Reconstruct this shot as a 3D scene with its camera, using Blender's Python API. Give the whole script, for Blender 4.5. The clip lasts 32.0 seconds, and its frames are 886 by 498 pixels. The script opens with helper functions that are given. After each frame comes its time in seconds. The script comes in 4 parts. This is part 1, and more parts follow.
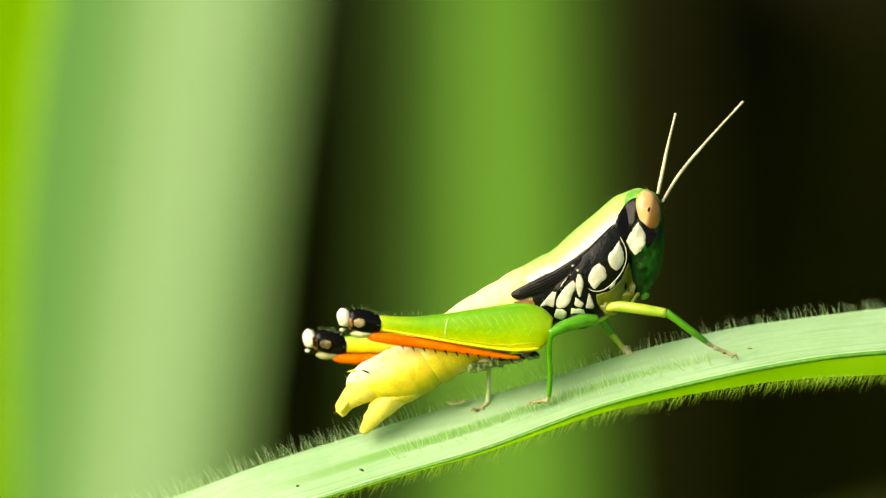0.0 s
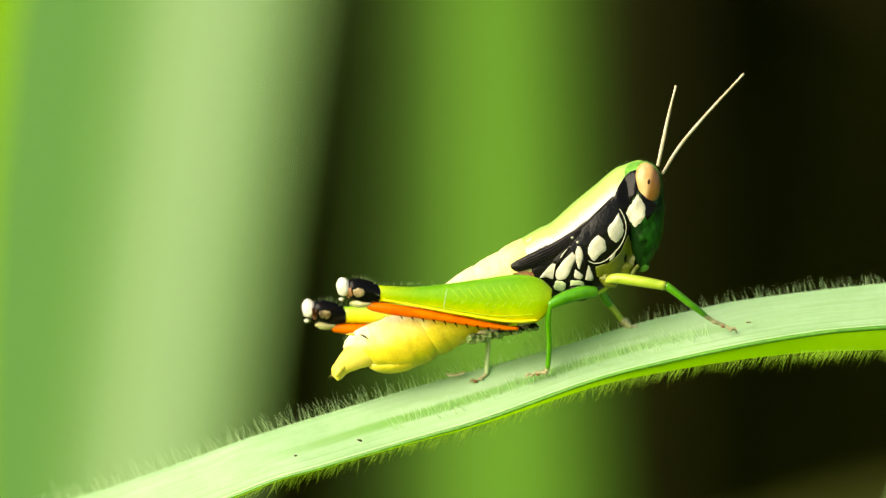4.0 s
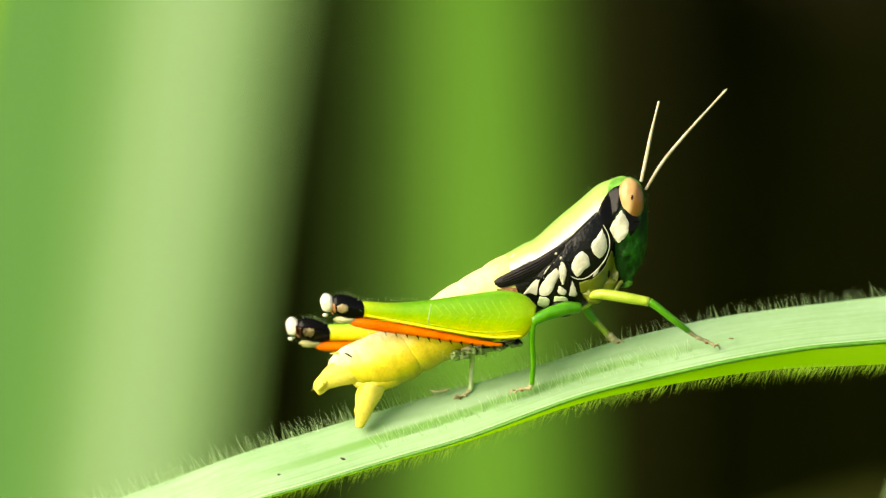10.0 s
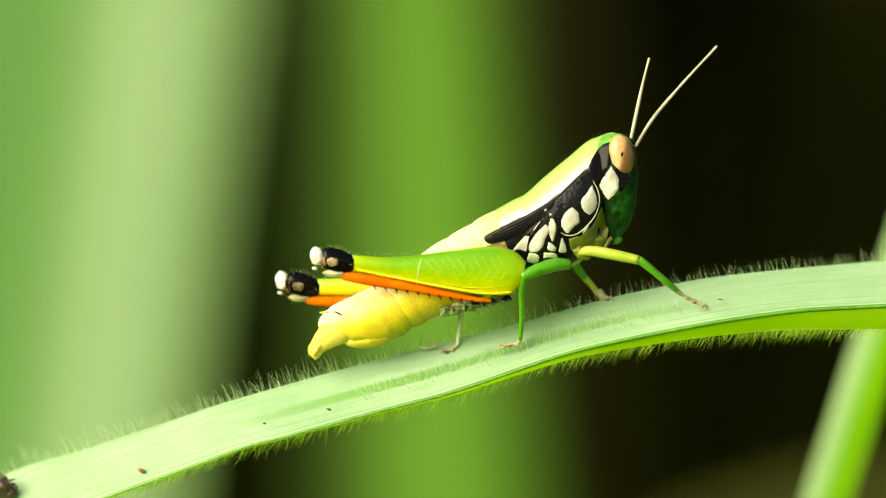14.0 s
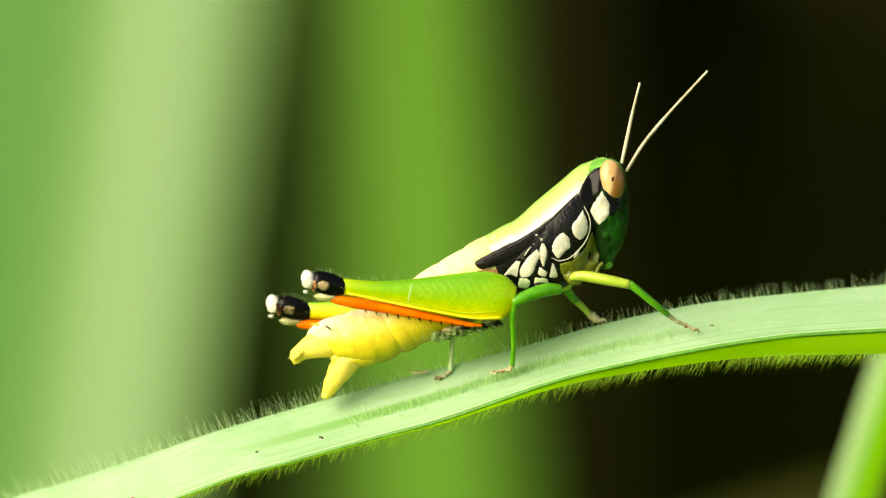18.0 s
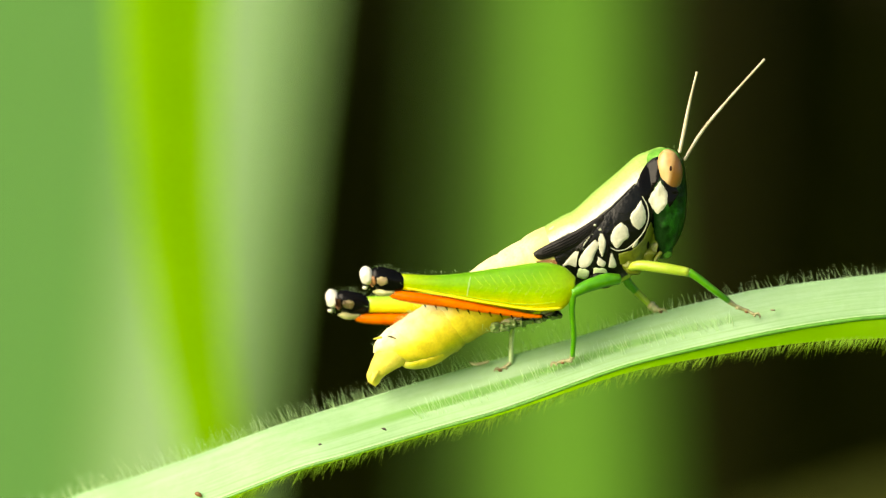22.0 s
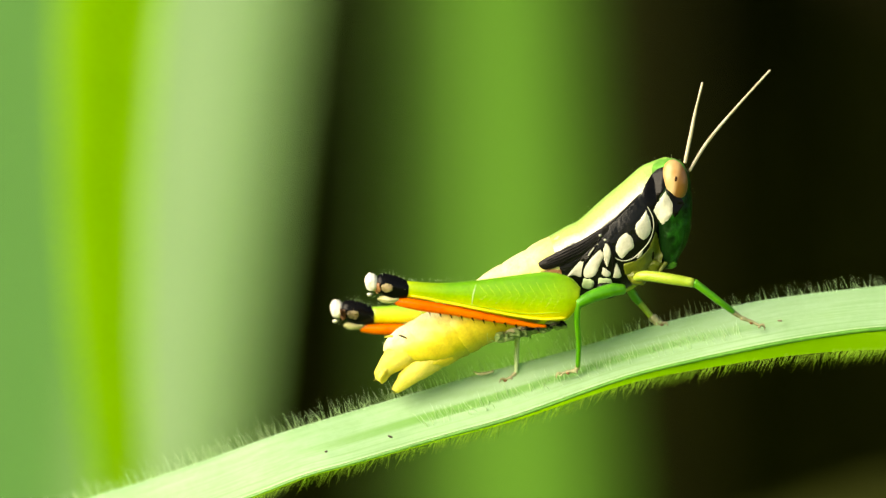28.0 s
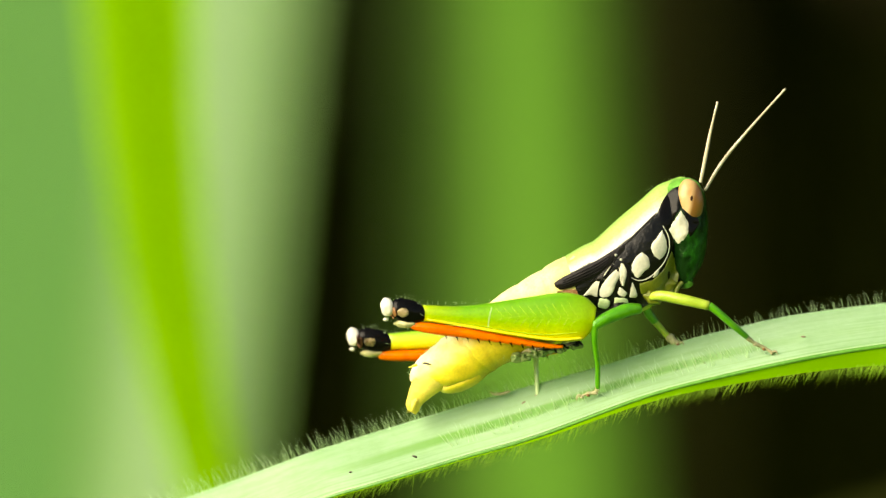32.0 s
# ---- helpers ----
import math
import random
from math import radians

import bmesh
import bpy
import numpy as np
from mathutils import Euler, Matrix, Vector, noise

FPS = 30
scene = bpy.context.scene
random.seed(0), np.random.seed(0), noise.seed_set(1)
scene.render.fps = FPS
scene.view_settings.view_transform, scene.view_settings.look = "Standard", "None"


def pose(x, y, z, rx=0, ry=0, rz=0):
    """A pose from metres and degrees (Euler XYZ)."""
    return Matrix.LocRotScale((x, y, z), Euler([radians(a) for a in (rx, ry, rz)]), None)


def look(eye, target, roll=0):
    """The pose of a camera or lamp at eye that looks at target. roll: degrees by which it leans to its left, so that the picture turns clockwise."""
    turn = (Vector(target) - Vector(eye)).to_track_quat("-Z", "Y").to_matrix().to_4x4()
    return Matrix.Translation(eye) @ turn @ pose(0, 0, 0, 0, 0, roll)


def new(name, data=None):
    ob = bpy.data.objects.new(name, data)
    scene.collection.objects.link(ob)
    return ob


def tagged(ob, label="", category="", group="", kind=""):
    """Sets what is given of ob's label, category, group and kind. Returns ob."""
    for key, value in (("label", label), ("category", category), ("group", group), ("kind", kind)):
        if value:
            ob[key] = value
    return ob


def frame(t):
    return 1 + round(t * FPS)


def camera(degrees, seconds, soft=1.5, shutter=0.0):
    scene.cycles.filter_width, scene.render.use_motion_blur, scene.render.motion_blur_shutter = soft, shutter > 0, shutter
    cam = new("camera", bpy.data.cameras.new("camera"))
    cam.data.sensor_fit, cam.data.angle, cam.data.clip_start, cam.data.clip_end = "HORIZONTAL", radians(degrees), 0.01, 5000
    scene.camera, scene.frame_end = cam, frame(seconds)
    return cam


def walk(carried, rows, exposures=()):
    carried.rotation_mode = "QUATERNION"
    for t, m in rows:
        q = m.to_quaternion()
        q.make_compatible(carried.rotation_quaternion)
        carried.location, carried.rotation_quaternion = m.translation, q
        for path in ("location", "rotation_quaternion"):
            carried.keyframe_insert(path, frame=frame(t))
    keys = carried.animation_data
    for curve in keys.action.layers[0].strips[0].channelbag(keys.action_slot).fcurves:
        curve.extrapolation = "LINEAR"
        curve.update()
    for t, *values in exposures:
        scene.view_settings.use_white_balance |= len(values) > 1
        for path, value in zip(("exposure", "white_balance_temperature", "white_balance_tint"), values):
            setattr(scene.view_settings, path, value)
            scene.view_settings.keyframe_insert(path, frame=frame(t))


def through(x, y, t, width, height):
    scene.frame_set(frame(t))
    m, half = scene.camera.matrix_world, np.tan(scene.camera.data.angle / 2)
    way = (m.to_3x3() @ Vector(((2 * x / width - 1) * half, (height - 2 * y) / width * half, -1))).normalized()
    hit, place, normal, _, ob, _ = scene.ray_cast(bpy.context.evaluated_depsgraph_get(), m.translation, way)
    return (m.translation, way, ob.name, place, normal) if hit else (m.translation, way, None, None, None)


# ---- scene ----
from mathutils.bvhtree import BVHTree

S = 3.0e-5          # one unit of the plan, in metres
D = 0.224           # from the lens to the plane of the insect
ZC = 0.25           # height of that plane's centre over the ground
EYE = (0, -D, ZC)

cam = camera(12.0, 32.0, soft=1.2)
cam.data.dof.use_dof = True
cam.data.dof.focus_distance = D - 0.0006
cam.data.dof.aperture_fstop = 16.0


def pan(x, z, roll):
    """Camera pose that looks at x, z (millimetres) in the insect's plane."""
    return look(EYE, (x / 1000, 0, z / 1000), roll)


walk(cam, [
    (0, pan(-0.712, 251.393, -0.14)), (0.5, pan(-0.278, 251.798, -0.24)), (1, pan(-0.893, 250.168, 0.3)), (1.5, pan(-0.115, 250.987, 0.08)), (2, pan(-0.158, 251.662, -0.21)),
    (2.5, pan(0.273, 252.186, -0.21)), (3, pan(0.482, 251.62, 0)), (3.5, pan(-0.503, 249.817, 0.16)), (5.5, pan(-0.991, 250.137, -0.09)), (6, pan(-1.1, 249.719, -0.15)),
    (6.5, pan(-1.171, 249.436, 0)), (7, pan(-0.977, 249.508, 0)), (7.5, pan(-0.547, 249.6, 0)), (8, pan(-0.233, 249.637, 0)), (8.5, pan(-0.274, 249.745, 0)),
    (9, pan(-0, 250, 0)), (9.5, pan(0.311, 250.853, 0)), (10, pan(0.178, 250.736, -0.09)), (10.5, pan(-0.317, 249.851, 0.09)), (11, pan(-0.447, 249.018, 0.14)),
    (11.5, pan(-0.163, 249.142, 0.15)), (12, pan(0.087, 249.165, 0.18)), (12.5, pan(0.264, 249.036, 0.08)), (13, pan(0.182, 248.152, 0)), (13.5, pan(0.175, 247.243, 0.11)),
    (14, pan(0.725, 248.401, 0.09)), (14.5, pan(1.142, 248.259, 0)), (16.5, pan(1.007, 248.396, -0.15)), (17, pan(1.151, 248.881, 0)), (17.5, pan(1.351, 249.738, -0.12)),
    (18, pan(1.207, 249.742, 0)), (18.5, pan(1.223, 250.422, -0.13)), (19, pan(0.747, 250.335, -0.1)), (19.5, pan(0.297, 250.145, -0.27)), (20, pan(-0.434, 250.013, -0.53)),
    (20.5, pan(-1.08, 249.715, -0.36)), (21, pan(-1.453, 249.384, -0.34)), (21.5, pan(-1.555, 249.43, -0.19)), (22, pan(-1.906, 249.299, -0.57)), (22.5, pan(-2.27, 248.859, -0.4)),
    (23, pan(-2.504, 248.786, -0.26)), (23.5, pan(-2.392, 249.028, -0.55)), (24, pan(-2.581, 248.795, -0.21)), (24.5, pan(-2.502, 248.888, -0.13)), (25, pan(-2.624, 248.802, -0.14)),
    (25.5, pan(-2.489, 248.889, -0.21)), (27.5, pan(-2.572, 249.002, -0.27)), (28, pan(-2.164, 249.809, -0.35)), (28.5, pan(-2.689, 249.458, -0.35)), (29, pan(-2.91, 249.328, -0.47)),
    (29.5, pan(-2.901, 250.05, -0.39)), (30, pan(-3.282, 249.506, -0.41)), (30.5, pan(-3.408, 250.463, -0.39)), (31, pan(-3.252, 250.888, -0.8)), (31.5, pan(-3.303, 250.672, -0.56)),
    (32, pan(-2.998, 250.905, -0.62)),
], exposures=[(0, 0.86, 8250, 8), (32, 0.86, 8250, 8)])

# ---- light ----
SUN_WAY = Vector((-0.72, -0.56, 0.46)).normalized()
sun = new("sun", bpy.data.lights.new("sun", "SUN"))
sun.data.energy, sun.data.angle, sun.data.color = 4.3, radians(56), (1.0, 0.96, 0.86)
sun.matrix_world = look(SUN_WAY * 3, (0, 0, 0))
world = bpy.data.worlds.new("sky")
scene.world = world
world.use_nodes = True
wn = world.node_tree.nodes
sky = wn.new("ShaderNodeTexSky")
sky.sky_type, sky.sun_disc = "NISHITA", False
sky.sun_elevation = math.asin(SUN_WAY.z)
sky.sun_rotation = math.atan2(SUN_WAY.x, SUN_WAY.y)
wn["Background"].inputs["Strength"].default_value = 0.115
world.node_tree.links.new(sky.outputs[0], wn["Background"].inputs["Color"])


# ---- materials ----
class Nodes:
    """A small helper to wire a node material."""

    def __init__(self, name):
        self.mat = bpy.data.materials.new(name)
        self.mat.use_nodes = True
        self.tree = self.mat.node_tree
        self.bsdf = self.tree.nodes["Principled BSDF"]
        self.out = self.tree.nodes["Material Output"]

    def add(self, kind, **inputs):
        n = self.tree.nodes.new(kind)
        for k, v in inputs.items():
            n.inputs[k.replace("_", " ")].default_value = v
        return n

    def link(self, a, b):
        self.tree.links.new(a, b)

    def noise(self, scale, detail=4.0, stretch=(1, 1, 1)):
        co = self.add("ShaderNodeTexCoord")
        mp = self.add("ShaderNodeMapping", Scale=stretch)
        n = self.add("ShaderNodeTexNoise", Scale=scale, Detail=detail)
        self.link(co.outputs["Object"], mp.inputs[0])
        self.link(mp.outputs[0], n.inputs["Vector"])
        return n.outputs["Fac"]

    def uv(self):
        n = self.add("ShaderNodeUVMap")
        sep = self.add("ShaderNodeSeparateXYZ")
        self.link(n.outputs[0], sep.inputs[0])
        return sep.outputs[0], sep.outputs[1]

    def math(self, op, a, b=0.0, c=0.0):
        n = self.tree.nodes.new("ShaderNodeMath")
        n.operation = op
        for i, v in enumerate((a, b, c)):
            if isinstance(v, (int, float)):
                n.inputs[i].default_value = v
            else:
                self.link(v, n.inputs[i])
        return n.outputs[0]

    def ramp(self, fac, stops):
        n = self.tree.nodes.new("ShaderNodeValToRGB")
        el = n.color_ramp.elements
        el[0].position, el[0].color = stops[0][0], (*stops[0][1], 1)
        el[1].position, el[1].color = stops[-1][0], (*stops[-1][1], 1)
        for p, c in stops[1:-1]:
            e = el.new(p)
            e.color = (*c, 1)
        self.link(fac, n.inputs[0])
        return n.outputs[0]

    def mix(self, fac, a, b, mode="MIX"):
        n = self.tree.nodes.new("ShaderNodeMix")
        n.data_type, n.blend_type = "RGBA", mode
        for i, v in ((0, fac), (6, a), (7, b)):
            if isinstance(v, tuple):
                n.inputs[i].default_value = (*v, 1)
            elif isinstance(v, (int, float)):
                n.inputs[i].default_value = v
            else:
                self.link(v, n.inputs[i])
        return n.outputs[2]

    def bump(self, height, strength, distance):
        n = self.add("ShaderNodeBump", Strength=strength, Distance=distance)
        self.link(height, n.inputs["Height"])
        self.link(n.outputs[0], self.bsdf.inputs["Normal"])

    def finish(self, colour, rough=0.45, glow_through=0.0, through_colour=None, subsurface=0.0, specular=0.5):
        """Set colour and gloss; glow_through is the share of light that passes through thin tissue."""
        b = self.bsdf
        b.inputs["Roughness"].default_value = rough
        b.inputs["Specular IOR Level"].default_value = specular
        if isinstance(colour, tuple):
            b.inputs["Base Color"].default_value = (*colour, 1)
        else:
            self.link(colour, b.inputs["Base Color"])
        if subsurface:
            b.inputs["Subsurface Weight"].default_value = subsurface
            b.inputs["Subsurface Radius"].default_value = (1.0, 0.8, 0.3)
            b.inputs["Subsurface Scale"].default_value = 0.0006
        if glow_through:
            t = self.add("ShaderNodeBsdfTranslucent")
            if isinstance(through_colour, tuple):
                t.inputs[0].default_value = (*through_colour, 1)
            else:
                self.link(through_colour if through_colour is not None else colour, t.inputs[0])
            m = self.add("ShaderNodeMixShader", Fac=glow_through)
            self.link(b.outputs[0], m.inputs[1])
            self.link(t.outputs[0], m.inputs[2])
            self.link(m.outputs[0], self.out.inputs[0])
        return self.mat


def tissue(name, a, b, scale=900.0, rough=0.45, glow=0.0, through=None, sub=0.0, stretch=(1, 1, 1), bump=0.25, specular=0.5):
    """Two tones of one living surface, mixed by fine and coarse noise."""
    n = Nodes(name)
    fine, coarse = n.noise(scale, 5, stretch), n.noise(scale / 7, 3, stretch)
    f = n.math("MULTIPLY_ADD", fine, 0.55, n.math("MULTIPLY", coarse, 0.45))
    col = n.mix(n.ramp(f, [(0.35, (0, 0, 0)), (0.65, (1, 1, 1))]), a, b)
    micro = n.noise(8000.0, 3)
    col = n.mix(n.ramp(micro, [(0.3, (0.3, 0.3, 0.3)), (0.6, (0, 0, 0))]), col, n.mix(1.0, col, (0.55, 0.55, 0.5), "MULTIPLY"))
    n.bump(n.math("MULTIPLY_ADD", micro, 0.00002 * bump, n.math("MULTIPLY", fine, 0.3 * bump / scale)), 1.0, 1.0)
    return n.finish(col, rough, glow, through, sub, specular)


def blade_mat(name, a, b, glow, through, rough=0.5, ribs=70.0, specular=0.4, margin=None, groove=None, lines=None):
    """Grass blade: lengthwise veins across the width (uv v), blotches along it."""
    n = Nodes(name)
    u, v = n.uv()
    wave = n.math("SINE", n.math("MULTIPLY", v, ribs * 2 * math.pi))
    patch = n.noise(160.0, 4, (1, 1, 1))
    fine = n.noise(2500.0, 4, (1, 1, 1))
    uvn = n.add("ShaderNodeUVMap")
    mp = n.add("ShaderNodeMapping", Scale=(30, 22, 1))
    n.link(uvn.outputs[0], mp.inputs[0])
    streak = n.add("ShaderNodeTexNoise", Scale=1.0, Detail=5.0)
    n.link(mp.outputs[0], streak.inputs["Vector"])
    patch = n.math("MULTIPLY_ADD", n.math("SUBTRACT", streak.outputs["Fac"], 0.5), 0.9, patch)
    f = n.math("ADD", n.math("MULTIPLY", wave, 0.07), n.math("MULTIPLY_ADD", patch, 0.7, n.math("MULTIPLY", fine, 0.3)))
    col = n.mix(n.ramp(f, [(0.3, (0, 0, 0)), (0.72, (1, 1, 1))]), a, b)
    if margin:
        # shading falloff put into the colour: deeper green towards the two margins
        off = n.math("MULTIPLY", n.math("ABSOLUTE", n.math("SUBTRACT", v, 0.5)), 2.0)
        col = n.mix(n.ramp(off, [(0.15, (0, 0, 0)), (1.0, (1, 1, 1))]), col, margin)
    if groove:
        # midrib furrow's shade put into a deeper green, along the stretch under the insect
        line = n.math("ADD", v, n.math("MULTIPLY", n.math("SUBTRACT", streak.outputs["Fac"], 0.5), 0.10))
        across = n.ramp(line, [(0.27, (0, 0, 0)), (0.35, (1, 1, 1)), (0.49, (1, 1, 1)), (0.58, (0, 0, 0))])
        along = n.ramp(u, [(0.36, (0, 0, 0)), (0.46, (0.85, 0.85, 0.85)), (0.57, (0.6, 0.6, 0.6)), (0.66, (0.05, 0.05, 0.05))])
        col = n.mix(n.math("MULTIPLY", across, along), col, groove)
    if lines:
        # dark green lines of differing width and strength along the near margin
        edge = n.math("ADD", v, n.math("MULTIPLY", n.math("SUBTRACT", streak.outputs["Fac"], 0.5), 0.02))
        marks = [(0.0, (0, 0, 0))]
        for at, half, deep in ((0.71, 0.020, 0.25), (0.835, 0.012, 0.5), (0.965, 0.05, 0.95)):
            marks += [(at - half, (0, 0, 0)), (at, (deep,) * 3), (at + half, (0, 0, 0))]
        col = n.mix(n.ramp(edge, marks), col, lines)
    n.bump(n.math("MULTIPLY_ADD", wave, 0.5, fine), 0.3, 0.00006)
    return n.finish(col, rough, glow, through, specular=specular)


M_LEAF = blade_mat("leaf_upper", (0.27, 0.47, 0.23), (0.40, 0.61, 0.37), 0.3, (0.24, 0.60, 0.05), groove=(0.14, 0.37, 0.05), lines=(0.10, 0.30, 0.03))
M_UNDER = blade_mat("leaf_under", (0.34, 0.66, 0.015), (0.44, 0.76, 0.03), 0.5, (0.40, 0.82, 0.01))
M_HAIR = tissue("leaf_hair", (0.62, 0.84, 0.50), (0.74, 0.92, 0.62), 4000, 0.35, 0.6, (0.72, 0.97, 0.55))
M_VEIN = tissue("leaf_vein", (0.38, 0.60, 0.30), (0.48, 0.69, 0.39), 2000, 0.4, 0.2, (0.5, 0.8, 0.2))
M_RIM_SHADE = tissue("leaf_rim_shade", (0.05, 0.20, 0.02), (0.11, 0.32, 0.04), 3000, 0.5)
M_FRINGE = tissue("margin_hair", (0.36, 0.62, 0.05), (0.50, 0.74, 0.12), 4000, 0.35, 0.5, (0.7, 0.95, 0.1))
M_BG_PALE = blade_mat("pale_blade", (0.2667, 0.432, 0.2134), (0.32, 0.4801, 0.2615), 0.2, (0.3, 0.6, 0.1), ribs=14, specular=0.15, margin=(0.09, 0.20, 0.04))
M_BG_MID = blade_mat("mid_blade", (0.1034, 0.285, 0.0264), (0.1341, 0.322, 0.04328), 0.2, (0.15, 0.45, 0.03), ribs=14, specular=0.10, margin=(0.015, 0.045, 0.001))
# half shade is put into this duller green
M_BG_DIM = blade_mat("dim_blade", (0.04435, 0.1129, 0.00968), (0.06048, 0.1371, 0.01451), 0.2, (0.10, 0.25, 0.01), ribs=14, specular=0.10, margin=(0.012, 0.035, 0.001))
# blade added for a faint brown tone, half shade in its colour
M_BG_BROWN_SHADE = blade_mat("brown_shade_blade", (0.0075, 0.0085, 0.0003), (0.011, 0.012, 0.0005), 0.1, (0.008, 0.007, 0.0005), ribs=14, specular=0.05)
M_BG_SOFT = blade_mat("soft_blade", (0.09542, 0.2611, 0.06026), (0.1185, 0.3013, 0.08035), 0.3, (0.15, 0.45, 0.05), ribs=14, specular=0.15)
M_BG_BRIGHT = blade_mat("bright_blade", (0.1586, 0.3734, 0), (0.1995, 0.4297, 0.002046), 0.3, (0.50, 0.85, 0.0), ribs=10, specular=0.15)
M_SHEATH = blade_mat("sheath_green", (0.12, 0.36, 0.0), (0.15, 0.41, 0.003), 0.25, (0.4, 0.8, 0.0), ribs=10, specular=0.15)
M_STALK = blade_mat("stalk_pale", (0.25, 0.43, 0.17), (0.31, 0.48, 0.22), 0.2, (0.4, 0.7, 0.1), ribs=10, specular=0.15)
# near-black green: most of the thicket's deep shade is put into this colour
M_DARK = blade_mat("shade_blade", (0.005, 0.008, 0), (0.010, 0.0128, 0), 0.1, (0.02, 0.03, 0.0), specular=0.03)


def ground_mat():
    """Short grass in the open, near-black soil under the shrub."""
    n = Nodes("ground_cover")
    co = n.add("ShaderNodeTexCoord")
    sep = n.add("ShaderNodeSeparateXYZ")
    n.link(co.outputs["Object"], sep.inputs[0])
    fine, coarse = n.noise(70.0, 5), n.noise(6.0, 4)
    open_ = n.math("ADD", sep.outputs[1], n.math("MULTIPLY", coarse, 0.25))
    # the open grass lies out of view, green to bounce light upward
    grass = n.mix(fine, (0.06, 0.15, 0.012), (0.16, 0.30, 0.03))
    # deep shade under the shrub is put into this soil colour
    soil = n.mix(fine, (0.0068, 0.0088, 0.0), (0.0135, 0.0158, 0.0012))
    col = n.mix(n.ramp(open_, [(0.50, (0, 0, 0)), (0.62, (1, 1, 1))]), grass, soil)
    n.bump(fine, 0.6, 0.01)
    return n.finish(col, 0.95, specular=0.02)


M_GROUND = ground_mat()
M_SOIL = tissue("bark", (0.03, 0.022, 0.010), (0.07, 0.05, 0.025), 60, 0.95, bump=0.6)
M_LITTER = tissue("olive_blade", (0.036, 0.044, 0.008), (0.056, 0.064, 0.014), 90, 0.9, specular=0.05)


# ---- building ----
def P(x, y, d=0.0):
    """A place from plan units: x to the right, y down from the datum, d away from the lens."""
    k = 1 + d * S / D
    return Vector(((x - 784) * S * k, d * S, ZC + (441 - y) * S * k))


HOME = {}


def thing(name, at, label, category, group="", kind=""):
    ob = new(name)
    ob.location = at
    ob.empty_display_size = 0.002
    HOME[ob] = Vector(at)
    return tagged(ob, label, category, group, kind)


def part(name, geo, material, parent=None, label="", at=None, smooth=True):
    """One mesh object under a thing or a part. geo: places, faces and uvs, in the world."""
    verts, faces, uvs = geo
    home = Vector(at) if at is not None else (HOME[parent] if parent else Vector((0, 0, 0)))
    me = bpy.data.meshes.new(name)
    me.from_pydata([Vector(v) - home for v in verts], [], faces)
    if uvs:
        layer = me.uv_layers.new(name="UVMap")
        for poly, ring in zip(me.polygons, uvs):
            for li, uv in zip(poly.loop_indices, ring):
                layer.data[li].uv = uv
    me.polygons.foreach_set("use_smooth", [smooth] * len(me.polygons))
    for m in (material if isinstance(material, (list, tuple)) else (material,)):
        me.materials.append(m)
    ob = new(name, me)
    HOME[ob] = home
    if parent:
        ob.parent = parent
        ob.location = home - HOME[parent]
    else:
        ob.location = home
    if label:
        ob["label"] = label
    return ob


def join(*geos):
    verts, faces, uvs = [], [], []
    for v, f, u in geos:
        n = len(verts)
        verts += v
        faces += [[i + n for i in q] for q in f]
        uvs += u if u else [[(0, 0)] * len(q) for q in f]
    return verts, faces, uvs


def catmull(rows, steps):
    """Smooth rows of numbers: steps rows for each given span."""
    a = np.array(rows, float)
    a = np.vstack([2 * a[0] - a[1], a, 2 * a[-1] - a[-2]])
    out = []
    for i in range(1, len(a) - 2):
        for k in range(steps):
            t = k / steps
            p0, p1, p2, p3 = a[i - 1:i + 3]
            out.append(0.5 * (2 * p1 + (p2 - p0) * t + (2 * p0 - 5 * p1 + 4 * p2 - p3) * t * t + (3 * p1 - p0 - 3 * p2 + p3) * t ** 3))
    out.append(a[-2])
    return np.array(out)


def loft(rows, depth=0.0, steps=4, around=24, power=1.0, ripple=None, lump=0.0):
    """A closed skin over stations (top x, top y, bottom x, bottom y, half depth)."""
    rows = catmull(rows, steps)
    n = len(rows)
    verts, faces, uvs = [], [], []
    for i, (xt, yt, xb, yb, hd) in enumerate(rows):
        cx, cy, ax, ay = (xt + xb) / 2, (yt + yb) / 2, (xt - xb) / 2, (yt - yb) / 2
        k = ripple(i / (n - 1)) if ripple else 1.0
        whole = k
        for j in range(around):
            a = 2 * math.pi * j / around
            c, s = math.cos(a), math.sin(a)
            k = whole * (1 + lump * (noise.noise(Vector((cx / 22 + 3 * c, cy / 22, 3 * s))) + 0.5 * noise.noise(Vector((cx / 9 + 5 * c, cy / 9, 5 * s))) + 0.3 * noise.noise(Vector((cx / 4 + 9 * c, cy / 4, 9 * s))))) if lump else whole
            c = math.copysign(abs(c) ** power, c)
            s = math.copysign(abs(s) ** power, s)
            verts.append(P(cx + ax * c * k, cy + ay * c * k, depth - max(hd, 0.2) * s * k))
    for i in range(n - 1):
        for j in range(around):
            b = (j + 1) % around
            faces.append([i * around + j, i * around + b, (i + 1) * around + b, (i + 1) * around + j])
            u0, u1, v0, v1 = i / (n - 1), (i + 1) / (n - 1), j / around, (j + 1) / around
            uvs.append([(u0, v0), (u0, v1), (u1, v1), (u1, v0)])
    for i in (0, n - 1):
        ring = [i * around + j for j in range(around)]
        verts.append(sum((verts[r] for r in ring), Vector()) / around)
        e = len(verts) - 1
        for j in range(around):
            q = [ring[j], ring[(j + 1) % around], e]
            faces.append(q if i else q[::-1])
            u = i / (n - 1)
            uvs.append([(u, j / around), (u, (j + 1) / around), (u, j / around)][::1 if i else -1])
